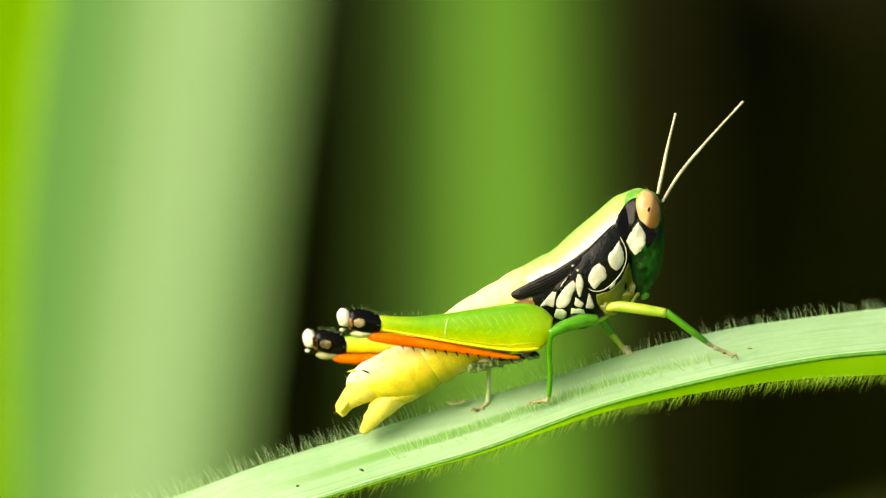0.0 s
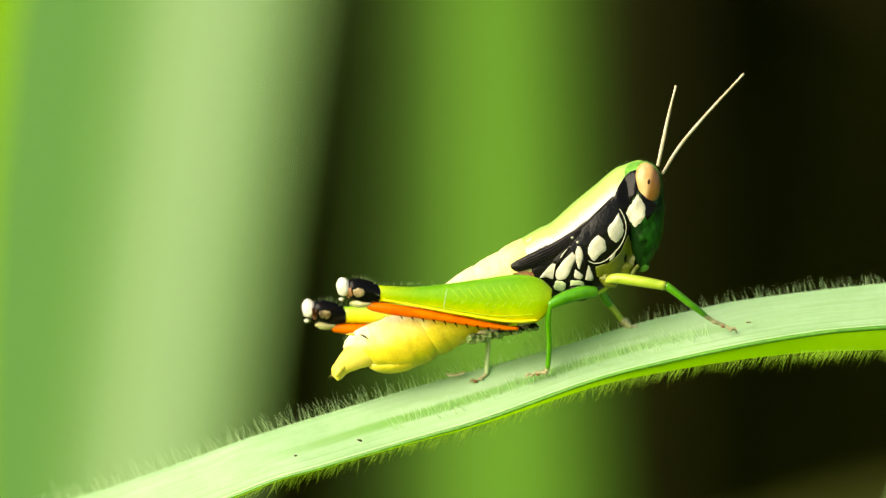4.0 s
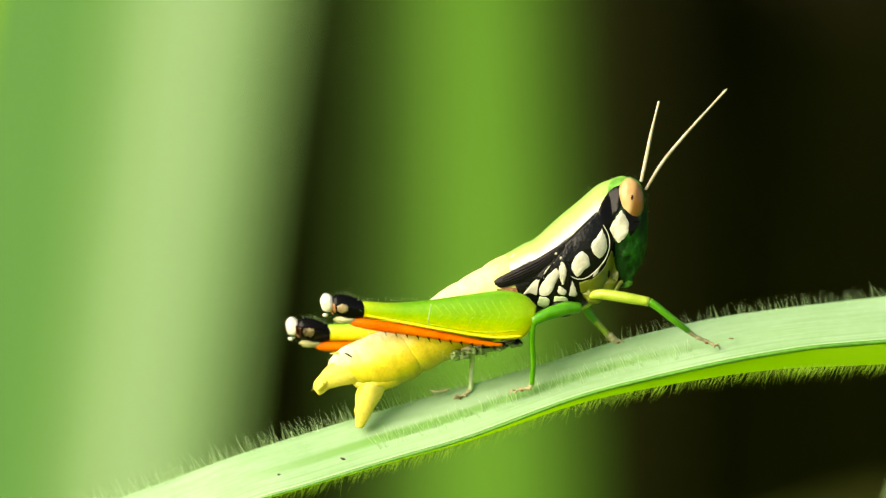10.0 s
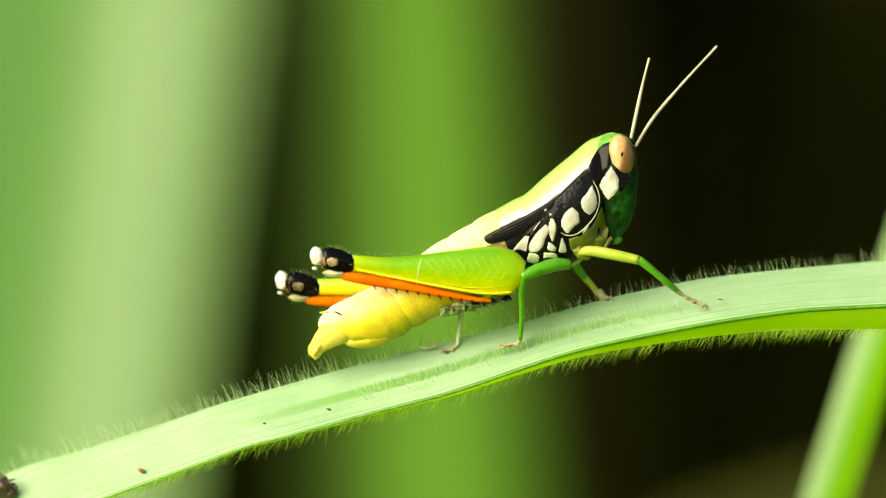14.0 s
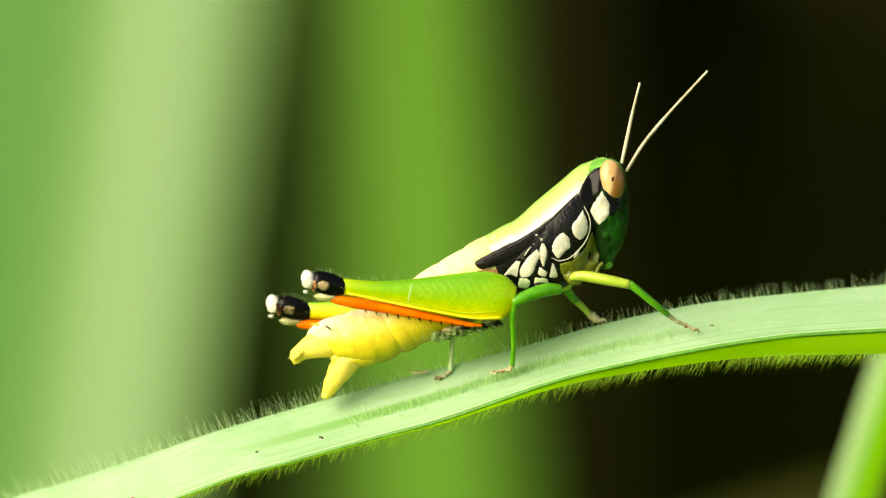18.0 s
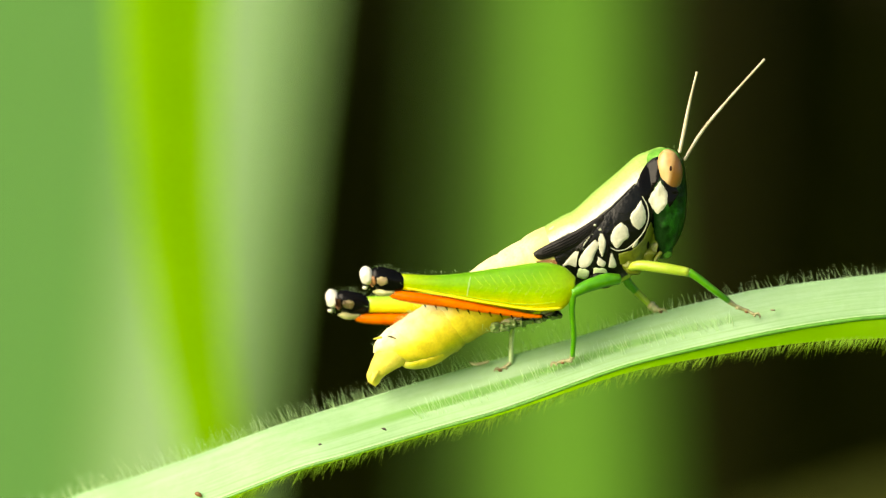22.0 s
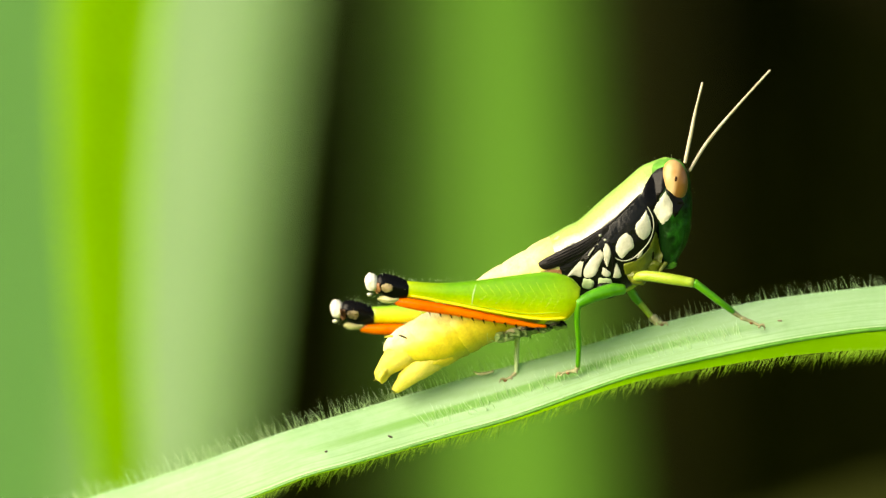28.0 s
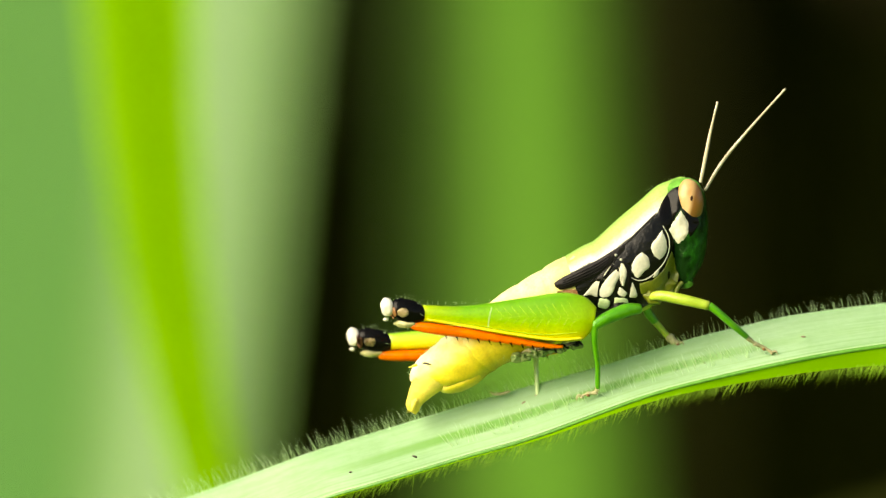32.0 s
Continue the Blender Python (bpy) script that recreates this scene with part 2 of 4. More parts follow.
    return verts, faces, uvs


def tube(rows, steps=4, around=8):
    """A round limb through (x, y, d, radius)."""
    rows = catmull(rows, steps)
    n = len(rows)
    pts = [P(*r[:3]) for r in rows]
    verts, faces, uvs = [], [], []
    for i, p in enumerate(pts):
        way = (pts[min(i + 1, n - 1)] - pts[max(i - 1, 0)]).normalized()
        side = way.cross(Vector((0, 1, 0)))
        side = side.normalized() if side.length > 1e-3 else Vector((1, 0, 0))
        up = side.cross(way)
        r = max(rows[i][3], 0.15) * S
        for j in range(around):
            a = 2 * math.pi * j / around
            verts.append(p + (side * math.cos(a) + up * math.sin(a)) * r)
    for i in range(n - 1):
        for j in range(around):
            b = (j + 1) % around
            faces.append([i * around + j, i * around + b, (i + 1) * around + b, (i + 1) * around + j])
            u0, u1, v0, v1 = i / (n - 1), (i + 1) / (n - 1), j / around, (j + 1) / around
            uvs.append([(u0, v0), (u0, v1), (u1, v1), (u1, v0)])
    for i in (0, n - 1):
        ring = [i * around + j for j in range(around)]
        faces.append(ring if i else ring[::-1])
        uvs.append([(i / (n - 1), 0.0)] * around)
    return verts, faces, uvs


def cord(pts, r, around=6):
    """A thin round line through places in the world."""
    verts, faces, uvs = [], [], []
    for i, p in enumerate(pts):
        way = (pts[min(i + 1, len(pts) - 1)] - pts[max(i - 1, 0)]).normalized()
        side = way.cross(Vector((0, 1, 0))).normalized()
        up = side.cross(way)
        for j in range(around):
            a = 2 * math.pi * j / around
            verts.append(p + (side * math.cos(a) + up * math.sin(a)) * r)
    for i in range(len(pts) - 1):
        for j in range(around):
            b = (j + 1) % around
            faces.append([i * around + j, i * around + b, (i + 1) * around + b, (i + 1) * around + j])
            uvs.append([(0, 0)] * 4)
    return verts, faces, uvs


def blob(x, y, d, rx, ry, rd, turn=0.0, lumps=0.0, nu=20, nv=12, seed=0):
    """A rounded body, half axes rx, ry, rd, turned clockwise by degrees."""
    rnd = random.Random(seed)
    off = Vector((rnd.random() * 50, rnd.random() * 50, rnd.random() * 50))
    verts, faces, uvs = [], [], []
    ca, sa = math.cos(radians(turn)), math.sin(radians(turn))
    for i in range(nv + 1):
        th = math.pi * i / nv
        for j in range(nu):
            ph = 2 * math.pi * j / nu
            q = Vector((math.sin(th) * math.cos(ph), math.sin(th) * math.sin(ph), math.cos(th)))
            k = 1 + lumps * noise.noise(q * 1.7 + off)
            a, b, c = q.x * rx * k, q.y * ry * k, q.z * rd * k
            verts.append(P(x + a * ca - b * sa, y + a * sa + b * ca, d - c))
    for i in range(nv):
        for j in range(nu):
            b = (j + 1) % nu
            faces.append([i * nu + j, (i + 1) * nu + j, (i + 1) * nu + b, i * nu + b][::-1])
            u0, u1, v0, v1 = j / nu, (j + 1) / nu, i / nv, (i + 1) / nv
            uvs.append([(u0, v0), (u0, v1), (u1, v1), (u1, v0)][::-1])
    return verts, faces, uvs


def ribbon(rows, steps=6):
    """A thin folded blade over cross sections: each row is a list of (x, y, d), joined across and along, with a back side."""
    m = len(rows[0])
    a = catmull([[c for p in r for c in p] for r in rows], steps)
    n = len(a)
    verts, faces, uvs = [], [], []
    grid = [[P(*a[i][3 * j:3 * j + 3]) for j in range(m)] for i in range(n)]
    for r in grid:
        verts += r
    for i in range(n - 1):
        for j in range(m - 1):
            faces.append([i * m + j, i * m + j + 1, (i + 1) * m + j + 1, (i + 1) * m + j])
            uvs.append([(i / n, j / (m - 1)), (i / n, (j + 1) / (m - 1)), ((i + 1) / n, (j + 1) / (m - 1)), ((i + 1) / n, j / (m - 1))])
    return verts, faces, uvs, grid


def spikes(roots, seed=1):
    """Fine tapered hairs: (root, tip, radius), three-sided, slightly bent."""
    verts, faces, uvs = [], [], []
    for p, q, r in roots:
        way = (q - p).normalized()
        side = way.cross(Vector((0.2, 1, 0.1))).normalized()
        up = side.cross(way)
        mid = (p + q) / 2 + up * (q - p).length * 0.04
        n = len(verts)
        for c, k in ((p, 1.0), (mid, 0.6)):
            for j in range(3):
                a = 2 * math.pi * j / 3
                verts.append(c + (side * math.cos(a) + up * math.sin(a)) * r * k)
        verts.append(q)
        for j in range(3):
            b = (j + 1) % 3
            faces.append([n + j, n + b, n + 3 + b, n + 3 + j])
            faces.append([n + 3 + j, n + 3 + b, n + 6])
            uvs += [[(0, 0)] * 4, [(0, 0)] * 3]
    return verts, faces, uvs


def upright_blade(x_top, x_bot, wide_top, wide_bot, depth, fold=0.25, bend=0.0, y_top=-700, thick=0.0004, lean=0.0):
    """A broad grass blade standing on the ground behind the insect, given by where it shows in the plan, at a depth in metres."""
    k = 1 + depth / D
    verts, faces, uvs = [], [], []
    rows, m = 28, 9
    z_top = ZC + (441 - y_top) * S * k
    for i in range(rows + 1):
        t = i / rows
        z = z_top * (1 - t)
        y = 441 - (z - ZC) / (S * k)
        f = min(max(y / 882, -1.2), 1.6)
        cx = x_top + (x_bot - x_top) * f + bend * (f - 0.5) ** 2 * 4
        w = (wide_top + (wide_bot - wide_top) * f) / 2 * min(1.0, 0.1 + 20 * t)
        for side in (0, 1):
            for j in range(m):
                s = 2 * j / (m - 1) - 1
                dy = abs(s) * fold * w * S * k
                verts.append(Vector(((cx + s * w - 784) * S * k, depth - dy + side * thick + lean * s * w * S * k, z)))
    w2 = 2 * m
    for i in range(rows):
        for side in (0, 1):
            for j in range(m - 1):
                a = i * w2 + side * m + j
                q = [a, a + 1, a + w2 + 1, a + w2]
                faces.append(q[::-1] if side == 0 else q)
                uv = [(i / rows, j / (m - 1)), (i / rows, (j + 1) / (m - 1)), ((i + 1) / rows, (j + 1) / (m - 1)), ((i + 1) / rows, j / (m - 1))]
                uvs.append(uv[::-1] if side == 0 else uv)
        for j in (0, m - 1):
            a = i * w2 + j
            faces.append([a, a + m, a + m + w2, a + w2])
            uvs.append([(0, 0)] * 4)
    return verts, faces, uvs


# ---- ground and the shaded thicket behind ----
def build_ground():
    xs = [-60, -12, -4, -2] + [-1.4 + 0.07 * i for i in range(41)] + [2, 4, 12, 60]
    ys = [-60, -12, -4, -1.5] + [-0.9 + 0.07 * i for i in range(45)] + [3, 6, 15, 60]
    verts, faces, uvs = [], [], []
    for y in ys:
        for x in xs:
            t = min(max((y - 0.75) / 1.2, 0), 1)
            z = 1.3 * t * t * (3 - 2 * t)
            if abs(x) < 2 and -1 < y < 2.3:
                z += 0.02 * noise.noise(Vector((x * 6, y * 6, 0))) + 0.008 * noise.noise(Vector((x * 25, y * 25, 3)))
            verts.append(Vector((x, y, z - 0.012)))
    n = len(xs)
    for i in range(len(ys) - 1):
        for j in range(n - 1):
            faces.append([i * n + j, i * n + j + 1, (i + 1) * n + j + 1, (i + 1) * n + j])
            uvs.append([(0, 0)] * 4)
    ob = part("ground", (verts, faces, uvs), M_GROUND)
    tagged(ob, "short green grass giving way to dark shaded soil bank", "ground", kind="structure")


def build_thicket():
    rnd = random.Random(5)
    verts, faces, uvs = [], [], []
    for _ in range(900):
        x, y = rnd.uniform(-0.9, 0.9), rnd.uniform(0.62, 1.4)
        h, w, lx, ly = rnd.uniform(0.3, 0.75), rnd.uniform(0.004, 0.012), rnd.gauss(0, 0.09), rnd.gauss(0, 0.07)
        a = rnd.uniform(0, math.pi)
        z0 = 1.3 * max(0, (y - 0.75) / 1.2) ** 2 * 2 - 0.03
        n = len(verts)
        for i in range(6):
            t = i / 5
            c = Vector((x + lx * t * t, y + ly * t * t, z0 + h * t * (1 - 0.2 * t)))
            o = Vector((math.cos(a), math.sin(a), 0)) * w * (1 - t) ** 0.6
            verts += [c - o, c + o]
        for i in range(5):
            faces.append([n + 2 * i, n + 2 * i + 1, n + 2 * i + 3, n + 2 * i + 2])
            uvs.append([(i / 5, 0), (i / 5, 1), ((i + 1) / 5, 1), ((i + 1) / 5, 0)])
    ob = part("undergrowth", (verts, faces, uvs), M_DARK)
    tagged(ob, "dense dark undergrowth of grass in deep shade", "undergrowth", kind="stuff")


def build_shade_shrub():
    """An unseen bush added to keep the undergrowth in shade: stems from the ground, and a broad crown of leaves."""
    base = Vector((0.3, 1.0, 0.2))
    shrub = thing("shrub", base, "broad dark green shrub, unseen, added to shade the undergrowth", "shrub")
    rnd = random.Random(9)
    lv, lf, lu = [], [], []
    stems = []
    for k in range(9):
        end = Vector((rnd.uniform(-1.0, 1.0), rnd.uniform(0.5, 1.1), rnd.uniform(0.65, 0.9)))
        stems.append((base, end))
        sv, sf, su = [], [], []
        for i in range(9):
            t = i / 8
            c = base.lerp(end, t) + Vector((0, 0, 0.25 * t * (1 - t)))
            r = 0.012 * (1 - 0.8 * t)
            for j in range(6):
                a = j * math.pi / 3
                sv.append(c + Vector((math.cos(a) * r, math.sin(a) * r, 0)))
        for i in range(8):
            for j in range(6):
                b = (j + 1) % 6
                sf.append([i * 6 + j, i * 6 + b, i * 6 + 6 + b, i * 6 + 6 + j])
                su.append([(0, 0)] * 4)
        part("stem", (sv, sf, su), M_SOIL, shrub)
    for _ in range(6400):
        c = Vector((rnd.uniform(-1.5, 1.5), rnd.uniform(0.30, 1.7), 0))
        c.z = 0.70 + 0.12 * noise.noise(c * 2.0) + rnd.uniform(0, 0.28) + 0.1 * c.y
        a, tilt, s = rnd.uniform(0, 6.28), rnd.gauss(0, 0.5), rnd.uniform(0.025, 0.05)
        m = Matrix.Translation(c) @ Matrix.Rotation(a, 4, "Z") @ Matrix.Rotation(tilt, 4, "X")
        n = len(lv)
        lv += [m @ Vector(p) for p in ((-s, 0, 0), (-s * .3, s * .42, .1 * s), (s * .5, s * .34, 0), (s * 1.1, 0, -.25 * s), (s * .5, -s * .34, 0), (-s * .3, -s * .42, .1 * s))]
        lf.append([n, n + 1, n + 2, n + 3, n + 4, n + 5])
        lu.append([(0, .5), (.3, 1), (.7, 1), (1, .5), (.7, 0), (.3, 0)])
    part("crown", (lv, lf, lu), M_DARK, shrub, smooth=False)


GRASS = []


def build_back_blades():
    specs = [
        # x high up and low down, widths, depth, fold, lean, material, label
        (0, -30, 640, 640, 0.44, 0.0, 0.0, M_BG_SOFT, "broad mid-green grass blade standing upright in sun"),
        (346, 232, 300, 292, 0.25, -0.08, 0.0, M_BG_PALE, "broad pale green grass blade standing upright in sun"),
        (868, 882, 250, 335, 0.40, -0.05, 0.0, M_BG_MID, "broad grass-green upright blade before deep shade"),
        (862, 856, 410, 420, 0.60, -0.05, 0.0, M_BG_DIM, "dull olive-green upright blade, half shade put into its colour"),
        (1095, 1090, 180, 180, 0.60, -0.05, 0.0, M_BG_BROWN_SHADE, "dark olive-brown blade added behind, half shade put into its colour"),
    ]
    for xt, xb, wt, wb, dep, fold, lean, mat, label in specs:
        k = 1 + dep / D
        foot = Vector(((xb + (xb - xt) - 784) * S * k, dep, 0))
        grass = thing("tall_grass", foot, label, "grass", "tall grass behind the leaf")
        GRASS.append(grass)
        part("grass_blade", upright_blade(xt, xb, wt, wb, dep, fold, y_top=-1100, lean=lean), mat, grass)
        part("midrib", upright_blade(xt, xb, wt * 0.05, wb * 0.05, dep - 0.0004, -0.6, y_top=-1050, lean=lean), mat, grass, "raised midrib")


# ---- the grass leaf that the insect sits on ----
LEAF_AT = P(900, 600)
LEAF_ROWS = [
    # far edge x, y; near edge x, y
    (-4100, 6900, -3950, 6950), (-3300, 3900, -3080, 3960), (-1900, 2150, -1700, 2270), (-700, 1290, -580, 1390), (-150, 1010, -60, 1075),
    (45, 910, 106, 995), (180, 865, 260, 935), (325, 814, 383, 888), (395, 788, 463, 857), (468, 764, 542, 835), (611, 721, 701, 788), (770, 674, 831, 751),
    (941, 627, 1024, 681), (1084, 584, 1152, 648), (1194, 557, 1293, 618), (1293, 537, 1400, 600), (1480, 514, 1490, 590),
    (1700, 494, 1710, 577), (2000, 483, 2010, 570), (2500, 520, 2505, 610), (3300, 700, 3290, 780), (4300, 1250, 4250, 1300), (5000, 2000, 4985, 2010),
]


def fold_drop(xn):
    """How far the near half of the leaf shows from outside, below its margin."""
    return 2.0 + 40 * min(max((xn - 480) / 1080, 0.0), 1.0) ** 2.2


def recede(x):
    """How much further off the two ends of the leaf lie than its middle."""
    return 105 * max((520 - x) / 420, 0.0) ** 1.4 * (1.0 if x > -400 else (920 / max(520 - x, 920)) ** 1.4) + 26 * min(max((x - 1280) / 280, 0.0), 3.0)


def leaf_sections():
    rows = []
    for xf, yf, xn, yn in LEAF_ROWS:
        r = []
        g = math.exp(-((0.5 * (xf + xn) - 930) / 330) ** 2)      # the groove along the middle is deepest here
        for s, d, deep in ((0, 52, 52), (0.18, 28, 34), (0.38, 4, 14), (0.46, -5, 7), (0.54, -13, 6), (0.62, -19, 2), (0.72, -25, -15), (0.84, -32, -29), (0.95, -38, -38)):
            r.append((xf + (xn - xf) * s, yf + (yn - yf) * s, d + (deep - d) * g + recede(xn)))
        r.append((xn, yn + fold_drop(xn), -41 + recede(xn)))
        rows.append(r)
    return rows


def build_leaf():
    leaf = thing("grass_leaf", LEAF_AT, "pale green hairy arching grass leaf carrying the grasshopper", "leaf")
    v, f, u, grid = ribbon(leaf_sections(), 6)
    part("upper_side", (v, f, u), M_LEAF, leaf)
    # the near half of the channelled leaf: its outer side shows, lit through
    rows = []
    for xf, yf, xn, yn in LEAF_ROWS:
        drop = fold_drop(xn)
        rows.append([(xn, yn + h * drop + (h == 1), d + recede(xn)) for h, d in ((0, -62), (0.2, -59), (0.5, -54), (0.8, -47), (1, -41))])
    v, f, u, low = ribbon(rows, 6)
    part("near_half", (v, [q[::-1] for q in f], [q[::-1] for q in u]), M_UNDER, leaf, "bright yellow-green near half of the leaf")
    # dark line along the near margin: its inner shade built as a tube
    span = LEAF_ROWS[5:20]
    part("rim", tube(catmull([(xn, yn, -62 + recede(xn), 1.3 + 2.6 * min(max((xn - 350) / 900, 0), 1)) for xf, yf, xn, yn in span], 5), 1, 6), M_RIM_SHADE, leaf, "dark green line for the margin's shade")
    line = [row[8] + Vector((0, -0.4 * S, 0.3 * S)) for row in grid if -260 < row[8].x / S + 784 < 1900]
    part("vein", cord(line, 1.2 * S), M_VEIN, leaf, "pale raised vein")
    rnd = random.Random(3)
    top, fringe, inner = [], [], []
    n = len(grid)
    for i in range(24, n - 1):
        x = grid[i][0].x / S + 784
        if x < -260 or x > 1880:
            continue
        run = (grid[i + 1][0] - grid[i][0]).length / S
        left = min(max((1150 - x) / 700, 0.0), 1.0)     # hairs stand longer and denser towards the low end
        for _ in range(int(run * (0.34 + 0.28 * left))):
            a, b, t = grid[i], grid[i + 1], rnd.random()
            tuft = 1 + 0.45 * noise.noise(Vector(((x + run * t) / 13, 0.3, 0)))    # they stand in loose tufts
            p = a[0].lerp(b[0], t) + Vector((0, rnd.uniform(-1, 0.1) * 0.0005, -rnd.random() * 0.0001))
            w = Vector((rnd.gauss(-0.3 - 0.2 * left, 0.2), rnd.gauss(0, 0.4), 1)).normalized() * rnd.triangular(8, 37 + 17 * left, 22 + 8 * left) * tuft * S
            top.append((p, p + w, rnd.uniform(0.2, 0.36) * S))
        for _ in range(int(run * 0.95)):
            t = rnd.random()
            p = low[i][4].lerp(low[i + 1][4], t) + Vector((0, rnd.uniform(-0.0008, 0.0004), rnd.uniform(-0.00005, 0.0002)))
            w = Vector((rnd.gauss(-0.48, 0.2), rnd.gauss(0, 0.3), -1)).normalized() * rnd.triangular(8, 42, 20) * S
            fringe.append((p, p + w, rnd.uniform(0.26, 0.46) * S))
        for _ in range(int(run * (0.34 if 600 < x < 1170 else 0.0) + rnd.random() * 0.5)):
            t, j = rnd.random(), rnd.choice((4, 5, 5, 6))
            p = grid[i][j].lerp(grid[i + 1][j], t)
            w = Vector((rnd.gauss(-0.42, 0.18), -0.25, rnd.gauss(0.9, 0.2))).normalized() * rnd.uniform(12, 30) * S
            inner.append((p, p + w, rnd.uniform(0.45, 0.65) * S))
    for name, rows, mat, label in (("hairs", top, M_HAIR, "fine whitish hairs on the far margin"), ("fringe", fringe, M_FRINGE, "yellow-green hairs on the near margin"), ("inner_hairs", inner, M_HAIR, "fine pale hairs along the groove")):
        part(name, spikes(rows), mat, leaf, label)["kind"] = "stuff"
    return leaf


# ---- the grasshopper ----
def ring_mat(name, stops, along=None, grain=1500.0, rough=0.4, glow=0.0, through=None, sub=0.0, wobble=0.10, bump=0.3, specular=0.5, blotch=None):
    """Colour bands from belly (0) to back (1), with ragged borders, and a second tone along the length."""
    n = Nodes(name)
    u, v = n.uv()
    w = n.math("MULTIPLY", n.math("ABSOLUTE", n.math("SUBTRACT", v, 0.5)), 2.0)
    fine = n.noise(grain, 4)
    w = n.math("ADD", w, n.math("MULTIPLY", n.math("SUBTRACT", fine, 0.5), wobble))
    col = n.ramp(w, stops)
    if along:
        mask, tone = along
        col = n.mix(n.ramp(u, mask), col, tone)
    if blotch:
        tone, size, much = blotch
        col = n.mix(n.ramp(n.noise(size, 5), [(0.42, (0, 0, 0)), (0.66, (much,) * 3)]), col, tone)
    speck = n.noise(grain * 2.2, 3)
    col = n.mix(n.ramp(speck, [(0.35, (0.25, 0.25, 0.25)), (0.7, (0, 0, 0))]), col, n.mix(0.5, col, (0.5, 0.5, 0.5), "MULTIPLY"))
    micro = n.noise(7000.0, 4)
    col = n.mix(n.ramp(micro, [(0.3, (0.35, 0.35, 0.35)), (0.6, (0, 0, 0))]), col, n.mix(1.0, col, (0.6, 0.6, 0.5), "MULTIPLY"))
    n.bump(n.math("MULTIPLY_ADD", micro, 0.00003 * bump, n.math("MULTIPLY", fine, 0.12 * bump / grain)), 1.0, 1.0)
    return n.finish(col, rough, glow, through, sub, specular)


BLACK, WHITE = (0.004, 0.004, 0.003), (0.80, 0.80, 0.70)
M_PRONOTUM = ring_mat("pronotum_shell", [(0.0, (0.45, 0.55, 0.08)), (0.10, (0.40, 0.50, 0.08)), (0.14, BLACK), (0.66, BLACK), (0.68, (0.74, 0.74, 0.62)),
                                         (0.72, (0.56, 0.64, 0.38)), (0.77, (0.36, 0.52, 0.16)), (0.88, (0.31, 0.50, 0.13)), (1.0, (0.21, 0.44, 0.07))], grain=1500.0, rough=0.16, wobble=0.06, sub=0.05, bump=1.0, specular=0.2)
# skin's own cream and yellow, with sunlit back and shaded belly put in
ABDOMEN_LIT_TONES = [(0.0, (0.32, 0.34, 0.01)), (0.22, (0.54, 0.52, 0.02)), (0.45, (0.80, 0.67, 0.05)), (0.64, (0.86, 0.75, 0.24)), (0.8, (0.86, 0.78, 0.46)), (1.0, (0.84, 0.76, 0.52))]
M_ABDOMEN = ring_mat("abdomen_skin", ABDOMEN_LIT_TONES, along=([(0.0, (0.9, 0.9, 0.9)), (0.10, (0.55, 0.55, 0.55)), (0.3, (0.15, 0.15, 0.15)), (0.5, (0, 0, 0))], (0.56, 0.63, 0.29)),
                     grain=700.0, rough=0.46, sub=0.15, wobble=0.4, bump=0.3, specular=0.28, blotch=((0.72, 0.46, 0.04), 400.0, 0.6))
M_ABDOMEN_END = ring_mat("abdomen_end_skin", ABDOMEN_LIT_TONES, along=([(0.0, (0, 0, 0)), (0.7, (0, 0, 0)), (1.0, (0.4, 0.4, 0.4))], (0.84, 0.74, 0.24)),
                         grain=600.0, rough=0.42, sub=0.15, wobble=0.5, bump=0.3, specular=0.3, blotch=((0.70, 0.48, 0.03), 400.0, 0.6))
M_VALVE = tissue("valve_skin", (0.78, 0.65, 0.04), (0.87, 0.77, 0.18), 700, 0.45, 0.2, (0.9, 0.8, 0.1), 0.2, bump=0.5, specular=0.25)
# face in near-black green: its shade is put into the colour
M_HEAD = ring_mat("head_shell", [(0.0, (0.002, 0.014, 0.003)), (0.42, (0.003, 0.022, 0.003)), (0.58, (0.009, 0.10, 0.008)), (1.0, (0.005, 0.05, 0.004))],
                  ([(0.0, (1, 1, 1)), (0.16, (1, 1, 1)), (0.24, (0, 0, 0)), (1.0, (0, 0, 0))], (0.16, 0.46, 0.07)), rough=0.3, specular=0.1, wobble=0.7, bump=1.0, grain=1300.0, blotch=((0.001, 0.004, 0.001), 700.0, 0.8))


def eye_mat():
    n = Nodes("eye_lens")
    u, v = n.uv()
    net = n.add("ShaderNodeTexVoronoi", Scale=9000.0)
    soft = n.noise(700.0, 3)
    col = n.mix(n.ramp(soft, [(0.35, (0, 0, 0)), (0.65, (1, 1, 1))]), (0.40, 0.20, 0.05), (0.58, 0.41, 0.21))
    # deep amber at the lower front: the eye's shaded side put into its colour
    low = n.math("COSINE", n.math("MULTIPLY_ADD", u, 2 * math.pi, -0.6))
    off = n.math("MULTIPLY", n.math("SUBTRACT", 0.5, n.math("ABSOLUTE", n.math("SUBTRACT", v, 0.5))), 2.0)
    col = n.mix(n.ramp(n.math("MULTIPLY", low, off), [(0.0, (0, 0, 0)), (0.20, (0.95, 0.95, 0.95))]), col, (0.19, 0.075, 0.012))
    n.bump(net.outputs["Distance"], 0.15, 0.00001)
    return n.finish(col, 0.3, subsurface=0.2)


